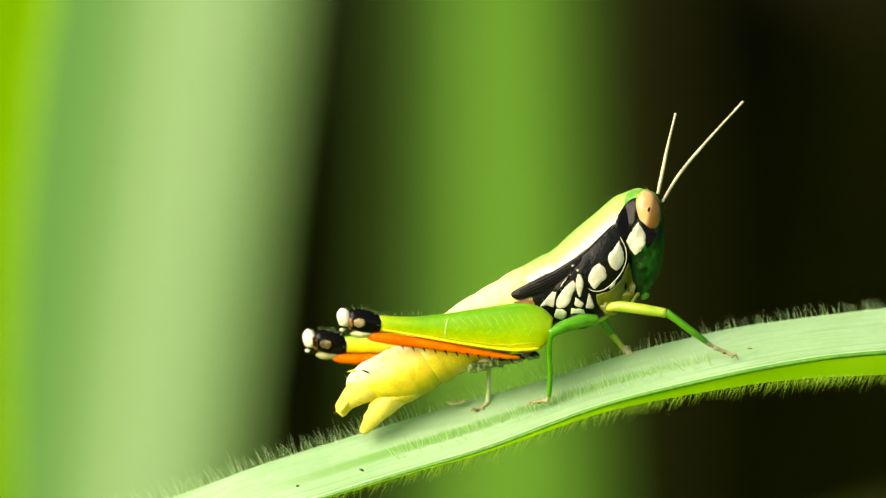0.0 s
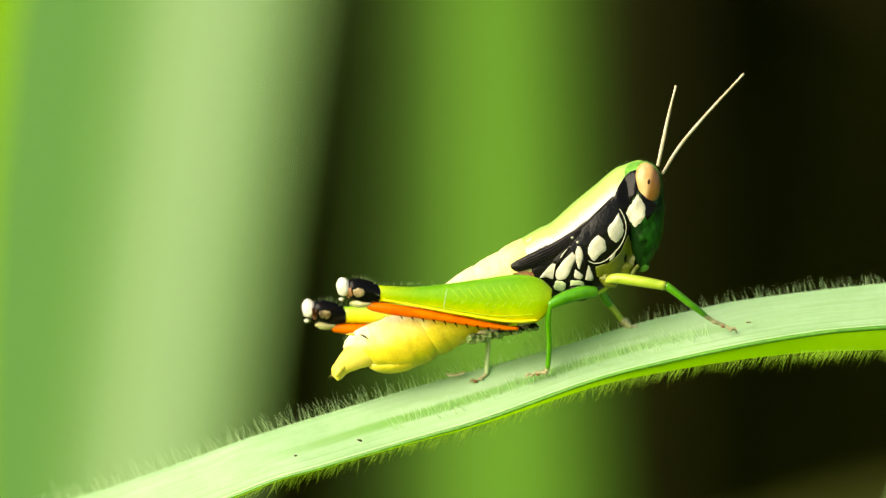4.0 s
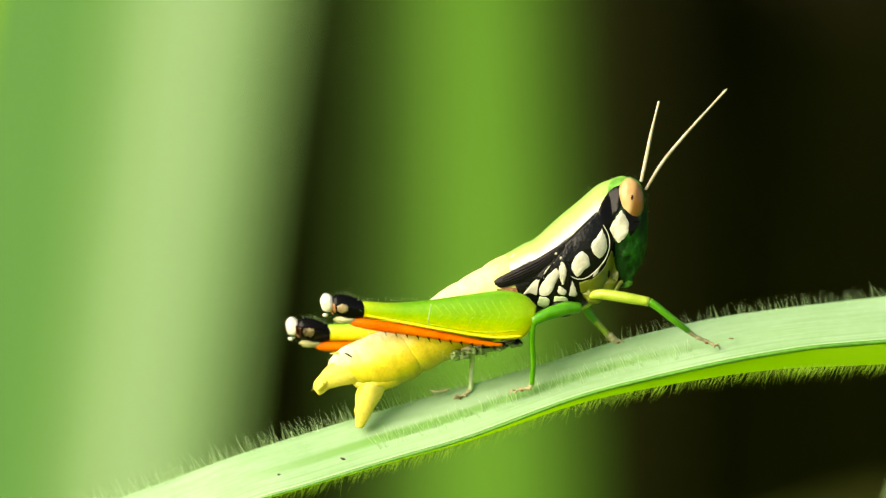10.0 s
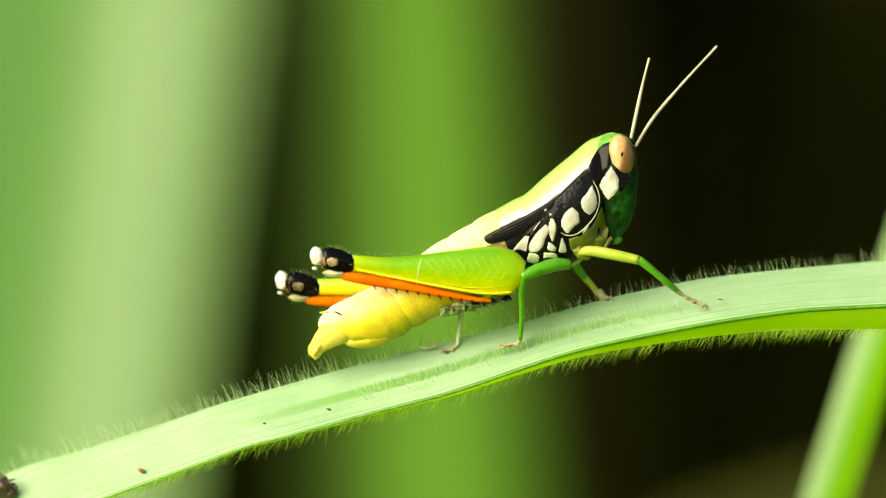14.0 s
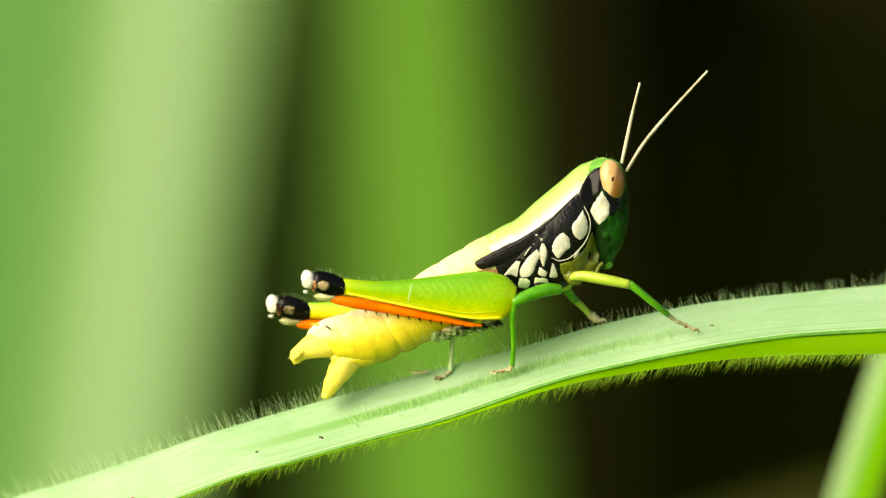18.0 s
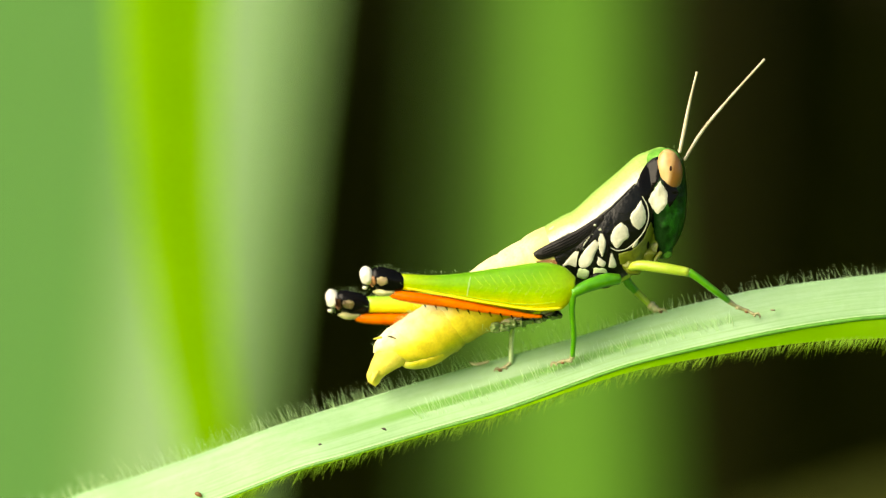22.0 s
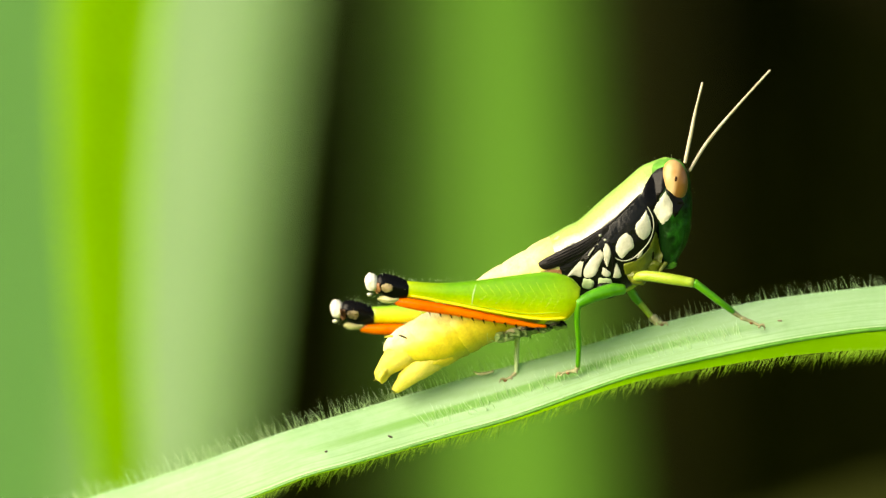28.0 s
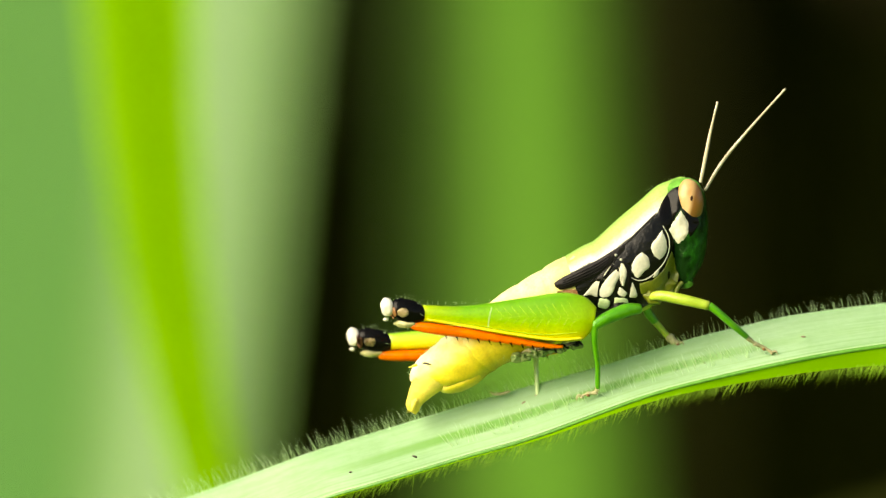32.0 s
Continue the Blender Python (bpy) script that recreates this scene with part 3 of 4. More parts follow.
M_EYE = eye_mat()
M_BLACK = tissue("black_shell", (0.0012, 0.0012, 0.0012), (0.0042, 0.0036, 0.003), 1500, 0.18, bump=0.25, specular=0.12)
M_WING = tissue("wing_pad_shell", (0.004, 0.003, 0.003), (0.026, 0.020, 0.018), 1600, 0.38, stretch=(0.4, 1, 2.0), bump=1.0, specular=0.22)
M_WHITE = tissue("ivory_patch", (0.36, 0.36, 0.27), (0.62, 0.62, 0.50), 900, 0.45, bump=0.5, specular=0.3)
M_IVORY = tissue("ivory_knee", (0.62, 0.58, 0.50), (0.80, 0.78, 0.70), 1500, 0.4, bump=0.5)
M_FEMUR = ring_mat("femur_shell", [(0.0, (0.68, 0.58, 0.005)), (0.18, (0.68, 0.62, 0.006)), (0.30, (0.38, 0.52, 0.006)), (0.42, (0.22, 0.44, 0.005)), (0.60, (0.15, 0.38, 0.005)), (0.84, (0.09, 0.30, 0.006)), (1.0, (0.18, 0.44, 0.03))],
                   ([(0.0, (0.6, 0.6, 0.6)), (0.08, (0.3, 0.3, 0.3)), (0.22, (0, 0, 0)), (0.66, (0, 0, 0)), (0.88, (0.22, 0.22, 0.22)), (1.0, (0.5, 0.5, 0.5))], (0.52, 0.58, 0.01)), grain=900.0, rough=0.38, sub=0.15, glow=0.05, through=(0.5, 0.8, 0.02), wobble=0.3, bump=0.4, specular=0.3)
M_FEMUR_FAR = ring_mat("far_femur_shell", [(0.0, (0.80, 0.76, 0.02)), (0.4, (0.72, 0.74, 0.03)), (0.55, (0.48, 0.64, 0.04)), (0.75, (0.30, 0.54, 0.03)), (1.0, (0.18, 0.42, 0.01))], rough=0.35, sub=0.1)
M_RIDGE = tissue("femur_ridge", (0.26, 0.46, 0.008), (0.40, 0.56, 0.015), 1500, 0.4)
M_KEEL = tissue("femur_keel", (0.70, 0.62, 0.01), (0.80, 0.72, 0.03), 1500, 0.4)
M_LOBE = tissue("knee_lobe", (0.24, 0.24, 0.08), (0.50, 0.48, 0.24), 1800, 0.45)
M_ORANGE = tissue("orange_shin", (0.90, 0.13, 0.001), (0.95, 0.24, 0.003), 1500, 0.4, 0.2, (1.0, 0.2, 0.0), 0.1, specular=0.2)
M_LEG_GREEN = tissue("leg_green", (0.035, 0.23, 0.008), (0.10, 0.40, 0.012), 1500, 0.3, 0.15, (0.1, 0.6, 0.02), 0.2)
M_LEG_LIME = tissue("leg_lime", (0.31, 0.46, 0.03), (0.43, 0.56, 0.07), 1500, 0.32, 0.15, (0.5, 0.8, 0.03), 0.25)
M_LEG_OLIVE = tissue("olive_skin", (0.05, 0.075, 0.004), (0.20, 0.23, 0.015), 1300, 0.4, 0.1, (0.5, 0.6, 0.02), 0.2, bump=0.9)
M_LEG_PALE = tissue("leg_pale", (0.48, 0.66, 0.28), (0.60, 0.74, 0.42), 1500, 0.35, 0.2, (0.5, 0.7, 0.2))
M_TARSUS = tissue("foot_brown", (0.24, 0.22, 0.10), (0.50, 0.47, 0.27), 3000, 0.5)
M_ANTENNA = tissue("antenna_horn", (0.42, 0.33, 0.20), (0.72, 0.66, 0.52), 1400, 0.4)
M_MARK = tissue("knee_mark", (0.09, 0.05, 0.02), (0.40, 0.32, 0.15), 2600, 0.4)
M_PUPIL = tissue("pupil_brown", (0.02, 0.006, 0.002), (0.06, 0.02, 0.006), 3000, 0.6, specular=0.1)
M_STAIN = tissue("rust_stain", (0.13, 0.045, 0.012), (0.34, 0.15, 0.05), 1200, 0.45)
M_BRISTLE = tissue("bristle", (0.02, 0.015, 0.01), (0.10, 0.08, 0.05), 3000, 0.4)

BODY_AT = P(960, 530)


def tree(geo):
    return BVHTree.FromPolygons([tuple(v) for v in geo[0]], geo[1])


def on_skin(bvh, x, y, side, lift=0.0):
    """The place on a skin that shows at x, y from its side, lifted off it."""
    far, near = P(x, y, side * 300), P(x, y, 0)
    hit = bvh.ray_cast(far, (near - far).normalized())
    if hit[0] is None:
        return P(x, y, side * 20)
    return hit[0] + (far - near).normalized() * lift * S


def patch(outline, bvh, side, thick=1.6, seed=0, rings=4, wobble=1.2, grow=1.12):
    """A raised mark that follows the skin inside a rounded outline."""
    c = catmull(list(outline) + list(outline[:1]), 5)[:-1]
    n, mid = len(c), c.mean(0)
    c = mid + (c - mid) * grow
    rnd = random.Random(seed)
    c = c + np.array([[rnd.gauss(0, wobble * 0.5), rnd.gauss(0, wobble * 0.5)] for _ in c])
    verts, faces, uvs = [], [], []
    for k in range(rings + 1):
        f = 1 - k / (rings + 0.35)
        h = (-1.2, 0.75, 1.0, 1.05, 1.1)[min(k, 4)] * thick
        for x, y in mid + (c - mid) * f:
            verts.append(on_skin(bvh, x, y, side, h + (rnd.gauss(0, 0.05) * thick if k == 1 else 0)))
    for k in range(rings):
        for j in range(n):
            b = (j + 1) % n
            q = [k * n + j, k * n + b, (k + 1) * n + b, (k + 1) * n + j]
            faces.append(q if side < 0 else q[::-1])
            uvs.append([(0, 0)] * 4)
    q = [rings * n + j for j in range(n)]
    faces.append(q if side < 0 else q[::-1])
    uvs.append([(0, 0)] * n)
    return verts, faces, uvs


def line_on(bvh, points, side, r, lift=0.3, steps=5, around=6):
    """A fine raised line along a skin."""
    c = catmull(points, steps)
    pts = [on_skin(bvh, x, y, side, lift) for x, y in c]
    verts, faces, uvs = [], [], []
    for i, p in enumerate(pts):
        way = (pts[min(i + 1, len(pts) - 1)] - pts[max(i - 1, 0)]).normalized()
        out = Vector((0, side, 0))
        across = way.cross(out).normalized()
        k = r * S * (0.35 + 0.65 * math.sin(math.pi * (0.12 + 0.76 * i / (len(pts) - 1))))
        for j in range(around):
            a = 2 * math.pi * j / around
            verts.append(p + (across * math.cos(a) + out * math.sin(a) * 0.7) * k)
    for i in range(len(pts) - 1):
        for j in range(around):
            b = (j + 1) % around
            faces.append([i * around + j, i * around + b, (i + 1) * around + b, (i + 1) * around + j])
            uvs.append([(0, 0)] * 4)
    return verts, faces, uvs


FLANK_MARKS = (
    [(1072, 380), (1080, 400), (1080, 420), (1070, 433), (1062, 432), (1053, 418), (1054, 405), (1062, 396)],
    [(1036, 419), (1048, 430), (1050, 446), (1040, 455), (1028, 467), (1017, 452), (1022, 433)],
    [(1000, 441), (1007, 447), (1008, 462), (1003, 478), (998, 470), (997, 452)],
    [(990, 453), (995, 462), (988, 478), (980, 494), (965, 497), (963, 485), (972, 470), (983, 458)],
    [(954, 472), (961, 476), (957, 497), (945, 494), (934, 496), (945, 481)],
    [(996, 483), (1008, 492), (1003, 498), (994, 494)],
    [(1019, 475), (1024, 485), (1026, 498), (1014, 498), (1016, 485)],
    [(1060, 455), (1066, 451), (1064, 460), (1056, 465)],
)
LOW_MARKS = ([(960, 501), (976, 503), (979, 513), (971, 520), (957, 516)], [(986, 500), (1008, 502), (1010, 513), (988, 514)])


def hairs_round(places, seed, length, radius=0.5, lift=Vector((0, 0, 1))):
    rnd = random.Random(seed)
    out = []
    for p, w in places:
        way = (Vector(w) + Vector((rnd.gauss(0, 0.3), rnd.gauss(0, 0.3), rnd.gauss(0, 0.3)))).normalized()
        out.append((p, p + way * length * S * rnd.uniform(0.5, 1.2), radius * S))
    return spikes(out)


def build_hind_leg(body, side, dx, dy, near):
    """Femur, knee, shin folded under it, spines. side is -1 towards the lens."""
    q = 66 * side
    hip = P(942 + dx * 0.2, 535 + dy * 0.2, q)
    st = [(648, 508, 647, 536, 9), (711, 511, 708, 545, 11), (764, 507, 760, 554, 13), (834, 497, 830, 567, 16), (895, 490, 890, 576, 17), (934, 498, 928, 574, 15), (955, 517, 950, 553, 9)]
    span = [(a + dx * min(1, (955 - a) / 305), b + dy * min(1, (955 - a) / 305), c + dx * min(1, (955 - c) / 305), e + dy * min(1, (955 - c) / 305), h) for a, b, c, e, h in st]
    thigh = loft(span, q, 6, 28)
    femur = part("hind_femur", thigh, M_FEMUR if near else M_FEMUR_FAR, body, "lime green thigh with chevron ribs and yellow lower keel" if near else "yellow thigh", at=hip)
    kx, ky = dx, dy
    # black knee with its ivory tip and tan marks
    cap = (loft([(596 + kx, 503 + ky, 596 + kx, 524 + ky, 9), (606 + kx, 495 + ky, 605 + kx, 534 + ky, 15), (626 + kx, 497 + ky, 623 + kx, 542 + ky, 16), (643 + kx, 503 + ky, 641 + kx, 541 + ky, 13), (656 + kx, 511 + ky, 655 + kx, 536 + ky, 10)], q, 5, 22))
    part("knee", cap, M_BLACK, femur, "glossy black knee")
    crust = tree(cap)
    part("knee_tip", blob(590 + kx, 511 + ky, q + side * 2, 13, 16, 14, -15, 0.15, seed=2), M_IVORY, femur, "ivory white knee tip")
    part("knee_spur", blob(586 + kx, 533 + ky, q, 5, 3, 6, 10, 0.2, seed=3), M_IVORY, femur, "small white spur under the knee")
    for marks, label, mat, seed in (([(607, 516), (617, 513), (626, 517), (627, 525), (617, 530), (608, 525)], "tan mark on the knee", M_MARK, 4),
                                    ([(596, 512), (604, 514), (605, 528), (597, 527)], "brown mark on the knee", M_STAIN, 5)):
        for face in (-1, 1):
            part("knee_mark", patch([(x + kx, y + ky) for x, y in marks], crust, face, 2.2, seed, wobble=1.6) if face == side else patch([(x + kx, y + ky) for x, y in marks], crust, face, 1.6, seed + 2, wobble=2.2), mat, femur, label)
    part("knee_lobe", blob(621 + kx, 541 + ky, q, 21, 7, 11, 3, 0.2, seed=6), M_LOBE, femur, "pale yellowish lower knee lobe")
    part("shin", tube([(630 + kx, 544 + ky, q, 4), (642 + kx, 546 + ky, q, 8), (680 + kx * .9, 552 + ky * .9, q, 9.8), (740 + kx * .7, 561 + ky * .7, q - side * 2, 9.0), (810 + kx * .5, 574 + ky * .5, q - side * 4, 7), (868 + kx * .3, 584 + ky * .3, q - side * 6, 4.6), (896 + kx * .2, 586 + ky * .2, q - side * 6, 2.5)], 6, 12), M_ORANGE, femur, "orange shin folded under the thigh")
    rnd = random.Random(8)
    rows = []
    for i in range(11):
        t = i / 10
        x, y = 690 + 190 * t + kx * (0.85 - 0.6 * t), 561 + 28 * t + ky * (0.85 - 0.6 * t)
        p = P(x, y, q + side * 2)
        rows.append((p, p + Vector((0.45, side * 0.25, -1)).normalized() * 10 * S, 2.1 * S))
    part("shin_spines", spikes(rows), M_BLACK, femur, "row of black shin spines")
    places = []
    for i in range(60):
        a = rnd.uniform(0, 6.28)
        p = P(618 + kx + 30 * math.cos(a), 519 + ky - 22 * math.sin(a), q + rnd.uniform(-12, 12))
        places.append((p, (math.cos(a) * 1.2 - 0.3, rnd.gauss(0, .4), math.sin(a) + 0.2)))
    b = part("knee_bristles", hairs_round(places, 4, 12, 0.2), M_HAIR, femur)
    b["kind"] = "stuff"
    rows = []
    for i in range(46):
        t = rnd.random() ** 1.5
        p = P(650 + 290 * t + kx * (1 - t), 508 + ky * (1 - t) - 19 * max(0, (t - 0.3) / 0.7), q + rnd.uniform(-5, 5))
        rows.append((p, (-0.35, rnd.gauss(0, .3), 1)))
    part("thigh_hairs", hairs_round(rows, 12, 9, 0.18), M_HAIR, femur)["kind"] = "stuff"
    if near:
        hide = tree(thigh)
        ribs = []
        for i in range(10):
            x = 790 + 14.5 * i
            t = (x - 728) / 203
            mid = 529 + 5 * t
            up, dn = 11 + 17 * t, 9 + 17 * t
            for sgn, h in ((-1, up), (1, dn)):
                ribs.append(line_on(hide, [(x, mid), (x - 8, mid + sgn * h * 0.5), (x - 15, mid + sgn * h)], side, 0.5, -0.1, 4, 5))
        part("chevron_ribs", join(*ribs), M_RIDGE, femur, "fine pale chevron ribs")
        part("rib_line", line_on(hide, [(680, 535), (740, 545), (800, 556), (860, 564), (920, 561)], side, 1.3, 0.2, 8), M_RIDGE, femur, "pale line above the keel")
        part("keel", tube([(655, 534, q + side * 8, 1.5), (720, 546, q + side * 8, 2.4), (800, 561, q + side * 9, 2.6), (880, 573, q + side * 9, 2.4), (930, 571, q + side * 8, 1.6)], 6, 8), M_KEEL, femur, "yellow lower keel of the thigh")
        part("scar", line_on(hide, [(769, 514), (765, 532), (762, 552)], side, 0.8, 0.2), M_LEG_PALE, femur, "thin white line across the thigh")
    return femur


def build_walking_leg(body, name, label, hip, femur, shin, foot, mats, claws=True):
    leg = part(name, tube(femur, 6, 12), mats[0], body, label, at=P(*hip))
    part("shin", tube(shin, 6, 10), mats[1], leg)
    beads = [(x, y, d, r * (1.05 if i % 4 else 0.82)) for i, (x, y, d, r) in enumerate(catmull(foot, 5))]
    part("foot", tube(beads, 2, 8), M_TARSUS, leg, "pale brown jointed foot")
    for i, (px, py, pd, pr) in enumerate(foot[1:]):
        part("pad", blob(px, py + 2.5, pd - 1, 4.2 - 0.6 * i, 2.6, 4, 20, 0.4, 10, 6, seed=80 + i), M_STAIN if i % 2 else M_TARSUS, leg, "brown foot pad")
    x, y, d, r = foot[-1]
    s = 1 if x > foot[0][0] else -1
    part("claw", tube([(x - s, y, d, 1.8), (x + s * 7, y - 2, d - 4, 1.6), (x + s * 11, y + 5, d - 6, 0.5)], 3, 6), M_TARSUS, leg)
    part("claw", tube([(x - s, y, d, 1.8), (x + s * 7, y + 1, d + 4, 1.6), (x + s * 10, y + 8, d + 6, 0.5)], 3, 6), M_TARSUS, leg)
    return leg


def antenna(base, mid, far, tip, r):
    """Beaded horn: about two dozen joints, slightly waisted between them."""
    rows = catmull([base, mid, far, tip], 24)
    n = len(rows)
    return tube([(x, y, d, r * (0.75 + 0.45 * math.sin(math.pi * min(1, i / n + 0.2))) * (1.0 if i % 3 else 0.82)) for i, (x, y, d) in enumerate(rows)], 1, 8)


def build_hopper(leaf):
    body = thing("grasshopper", BODY_AT, "young green and yellow grasshopper with black side stripe, on a leaf", "grasshopper")
    # trunk
    skin = loft([(1122, 291, 1098, 420, 20), (1106, 287, 1094, 445, 36), (1082, 295, 1088, 465, 43), (1062, 304, 1084, 478, 49), (1030, 331, 1070, 500, 54), (990, 364, 1045, 522, 55), (954, 396, 1005, 536, 54), (932, 407, 972, 538, 48), (900, 425, 938, 545, 46)], 0, 8, 40)
    flank = tree(skin)
    part("thorax", skin, M_PRONOTUM, body, "thorax with pale green back, white line and black flank")
    waves = lambda u: 1 + 0.03 * (abs(math.cos(u * math.pi * 7)) ** 0.4 - 0.7)
    part("abdomen", loft([(925, 412, 955, 530, 44), (880, 436, 915, 556, 47), (837, 461, 880, 578, 47), (793, 487, 845, 597, 46), (742, 523, 800, 612, 46), (708, 549, 766, 630, 45), (698, 558, 752, 632, 39), (696, 570, 740, 624, 24)], 0, 10, 32, ripple=waves, lump=0.02), M_ABDOMEN, body, "cream and yellow ringed abdomen")
    end = part("abdomen_end", loft([(750, 566, 778, 594, 20), (722, 556, 764, 616, 37), (699, 557, 750, 637, 43), (668, 572, 722, 654, 43), (640, 587, 690, 664, 41), (618, 600, 664, 668, 37), (602, 612, 646, 662, 31), (592, 626, 630, 654, 23), (589, 638, 608, 648, 11)],
                                    0, 10, 32, ripple=lambda u: 1 + 0.035 * abs(math.cos(u * math.pi * 4.5)) ** 0.4, lump=0.07), M_ABDOMEN_END, body, "yellow tapering end of the abdomen", at=P(730, 590))
    part("genital_plate", loft([(722, 628, 742, 640, 16), (690, 640, 712, 662, 26), (660, 646, 684, 672, 28), (640, 652, 658, 674, 20), (632, 660, 642, 670, 8)], 0, 6, 20, lump=0.06), M_ABDOMEN_END, end, "olive-yellow plate under the abdomen's end")
    for s in (-1, 1):
        up = part("upper_valve", loft([(650, 608, 664, 644, 24), (620, 616, 650, 658, 25), (600, 629, 636, 667, 20), (587, 647, 618, 674, 14), (579, 664, 602, 682, 9), (573, 677, 595, 692, 8), (575, 688, 587, 698, 3)], 8 * s, 6, 20, lump=0.08), M_VALVE, end, "pale yellow upper egg-laying valve", at=P(640, 630))
        UPPER.append(up)
        part("tail_feeler", tube([(606, 612, 30 * s, 2.4), (598, 613, 32 * s, 1.6), (591, 614, 33 * s, 0.5)], 4, 8), M_VALVE, end)
        low = part("lower_valve", loft([(678, 640, 700, 654, 14), (652, 641, 690, 670, 21), (632, 655, 668, 683, 18), (618, 671, 644, 693, 12), (606, 688, 625, 702, 8), (599, 700, 608, 708, 4)], 8 * s, 6, 18, lump=0.15), M_VALVE, end, "pale yellow lower egg-laying valve", at=P(676, 655))
        for q in range(3):
            part("valve_tip", tube([(600 - 5 * q, 664 + 5 * q, (8 + 5 * q) * s, 6), (590 - 3 * q, 680 + 3 * q, (9 + 5 * q) * s, 4.5), (584 - q, 689 + q, (10 + 5 * q) * s, 1.6)], 4, 8), M_VALVE, up)
        LOWER.append(low)
        fray = random.Random(47 + s)
        ends = []
        for _ in range(34):
            t = fray.random()
            ends.append((P(604 + 44 * t, 700 - 34 * t + fray.uniform(-5, 5), s * fray.uniform(2, 18)), (-0.75, fray.gauss(0, 0.3), -0.65)))
        part("valve_hairs", hairs_round(ends, 53, 14, 0.42), M_VALVE, low)["kind"] = "stuff"
        tips = [(P(580 + fray.uniform(-3, 14), 684 + fray.uniform(-12, 4), s * fray.uniform(2, 16)), (-0.7, fray.gauss(0, 0.3), -0.6)) for _ in range(18)]
        part("valve_hairs", hairs_round(tips, 59, 11, 0.4), M_VALVE, up)["kind"] = "stuff"
    part("tail_spot", tube([(617, 611, -39, 1.2), (623, 613, -42, 2.0), (631, 617, -43, 0.8)], 4, 6), M_BRISTLE, end, "short dark dash")
    rnd = random.Random(23)
    tail = []
    for _ in range(90):
        t = rnd.random()
        x, y = 690 - 100 * t, 556 + 74 * t ** 1.2
        tail.append((P(x, y, rnd.uniform(-14, 14)), (-0.6, rnd.gauss(0, 0.4), 0.7)))
    for _ in range(26):
        t = rnd.random()
        tail.append((P(582 + 30 * t, 682 - 20 * t, rnd.uniform(-18, 18)), (-0.8, rnd.gauss(0, 0.4), -0.5)))
    part("tail_hairs", hairs_round(tail, 29, 12, 0.16), M_HAIR, end)["kind"] = "stuff"
    # head
    shell = loft([(1122, 289, 1092, 291, 16), (1139, 300, 1076, 308, 36), (1150, 330, 1070, 345, 46), (1153, 372, 1076, 392, 47), (1152, 405, 1086, 430, 42), (1143, 440, 1096, 462, 34), (1126, 470, 1104, 480, 18)], 0, 8, 48, lump=0.06)
    skull = tree(join(shell, skin))
    head = part("head", shell, M_HEAD, body, "rounded green head, shade put into the deep green face")
    for s in (-1, 1):
        part("eye", blob(1123, 328, 34 * s, 23, 37, 18, -9, 0, 32, 20), M_EYE, head, "amber oval compound eye")
        part("pupil_spot", blob(1125, 326, 51 * s, 2.6, 5, 2, 10), M_PUPIL, head)
        part("eye_rim", tube([(1104, 350, 40 * s, 1.5), (1118, 364, 41 * s, 2.2), (1136, 363, 38 * s, 1.6)], 5, 8), M_BLACK, head)
        part("cheek_band", patch([(1110, 298), (1106, 341), (1095, 363), (1084, 384), (1069, 374), (1066, 346), (1078, 322), (1094, 304)], skull, s, 1.2, 3), M_BLACK, head, "black band behind the eye")
        part("cheek_band", patch([(1107, 342), (1139, 364), (1132, 383), (1121, 395), (1116, 370)], skull, s, 1.0, 4), M_BLACK, head, "black mark under the eye")
        part("cheek_patch", patch([(1106, 346), (1121, 370), (1116, 393), (1100, 407), (1090, 393), (1085, 378), (1095, 363)], skull, s, 2.4, 31), M_WHITE, head, "ivory cheek patch")
        part("mouth_feeler", tube([(1108, 472, 14 * s, 4), (1097, 487, 20 * s, 3.5), (1096, 501, 22 * s, 2.6)], 4, 8), M_LEG_OLIVE, head)
    part("throat", blob(1078, 482, 0, 28, 17, 26, -25, 0.3, seed=61), M_LEG_OLIVE, body, "yellow-green soft throat")
    part("mouth", blob(1112, 470, 0, 16, 15, 18, 20, 0.3, seed=12), M_HEAD, head)
    part("antenna", antenna((1141, 298, -10), (1150, 255, -13), (1160, 208, -17), (1173, 155, -22), 2.9), M_ANTENNA, head, "straight beaded horn-coloured antenna")
    part("antenna", antenna((1149, 312, 8), (1180, 262, 13), (1226, 207, 20), (1293, 134, 28), 2.6), M_ANTENNA, head, "straight beaded brownish antenna")
    # flank marks
    side_skin = tree(loft([(925, 412, 955, 530, 44), (880, 436, 915, 556, 47), (837, 461, 880, 578, 47), (793, 487, 845, 597, 46)], 0, 6, 28))
    for s in (-1, 1):
        part("flank_stain", patch([(882, 487), (905, 484), (930, 490), (936, 500), (905, 503), (886, 498)], side_skin, s, 0.8, 51), M_STAIN, body, "orange-brown stain behind the wing pad")
    for s in (-1, 1):
        pad = loft([(880, 473, 882, 480, 4), (892, 465, 895, 485, 6), (924, 449, 929, 475, 7), (955, 434, 960, 460, 6), (982, 418, 988, 439, 5), (1004, 405, 1008, 418, 2)], 49 * s, 6, 18)
        part("wing_pad", pad, M_WING, body, "short dark ribbed wing pad")
        for k in (0.22, 0.42, 0.62, 0.80):
            part("wing_rib", line_on(tree(pad), [(895, 466 + 18 * k), (926, 450 + 25 * k), (957, 435 + 25 * k), (984, 419 + 19 * k)], s, 1.1, 0.2), M_BLACK, body)
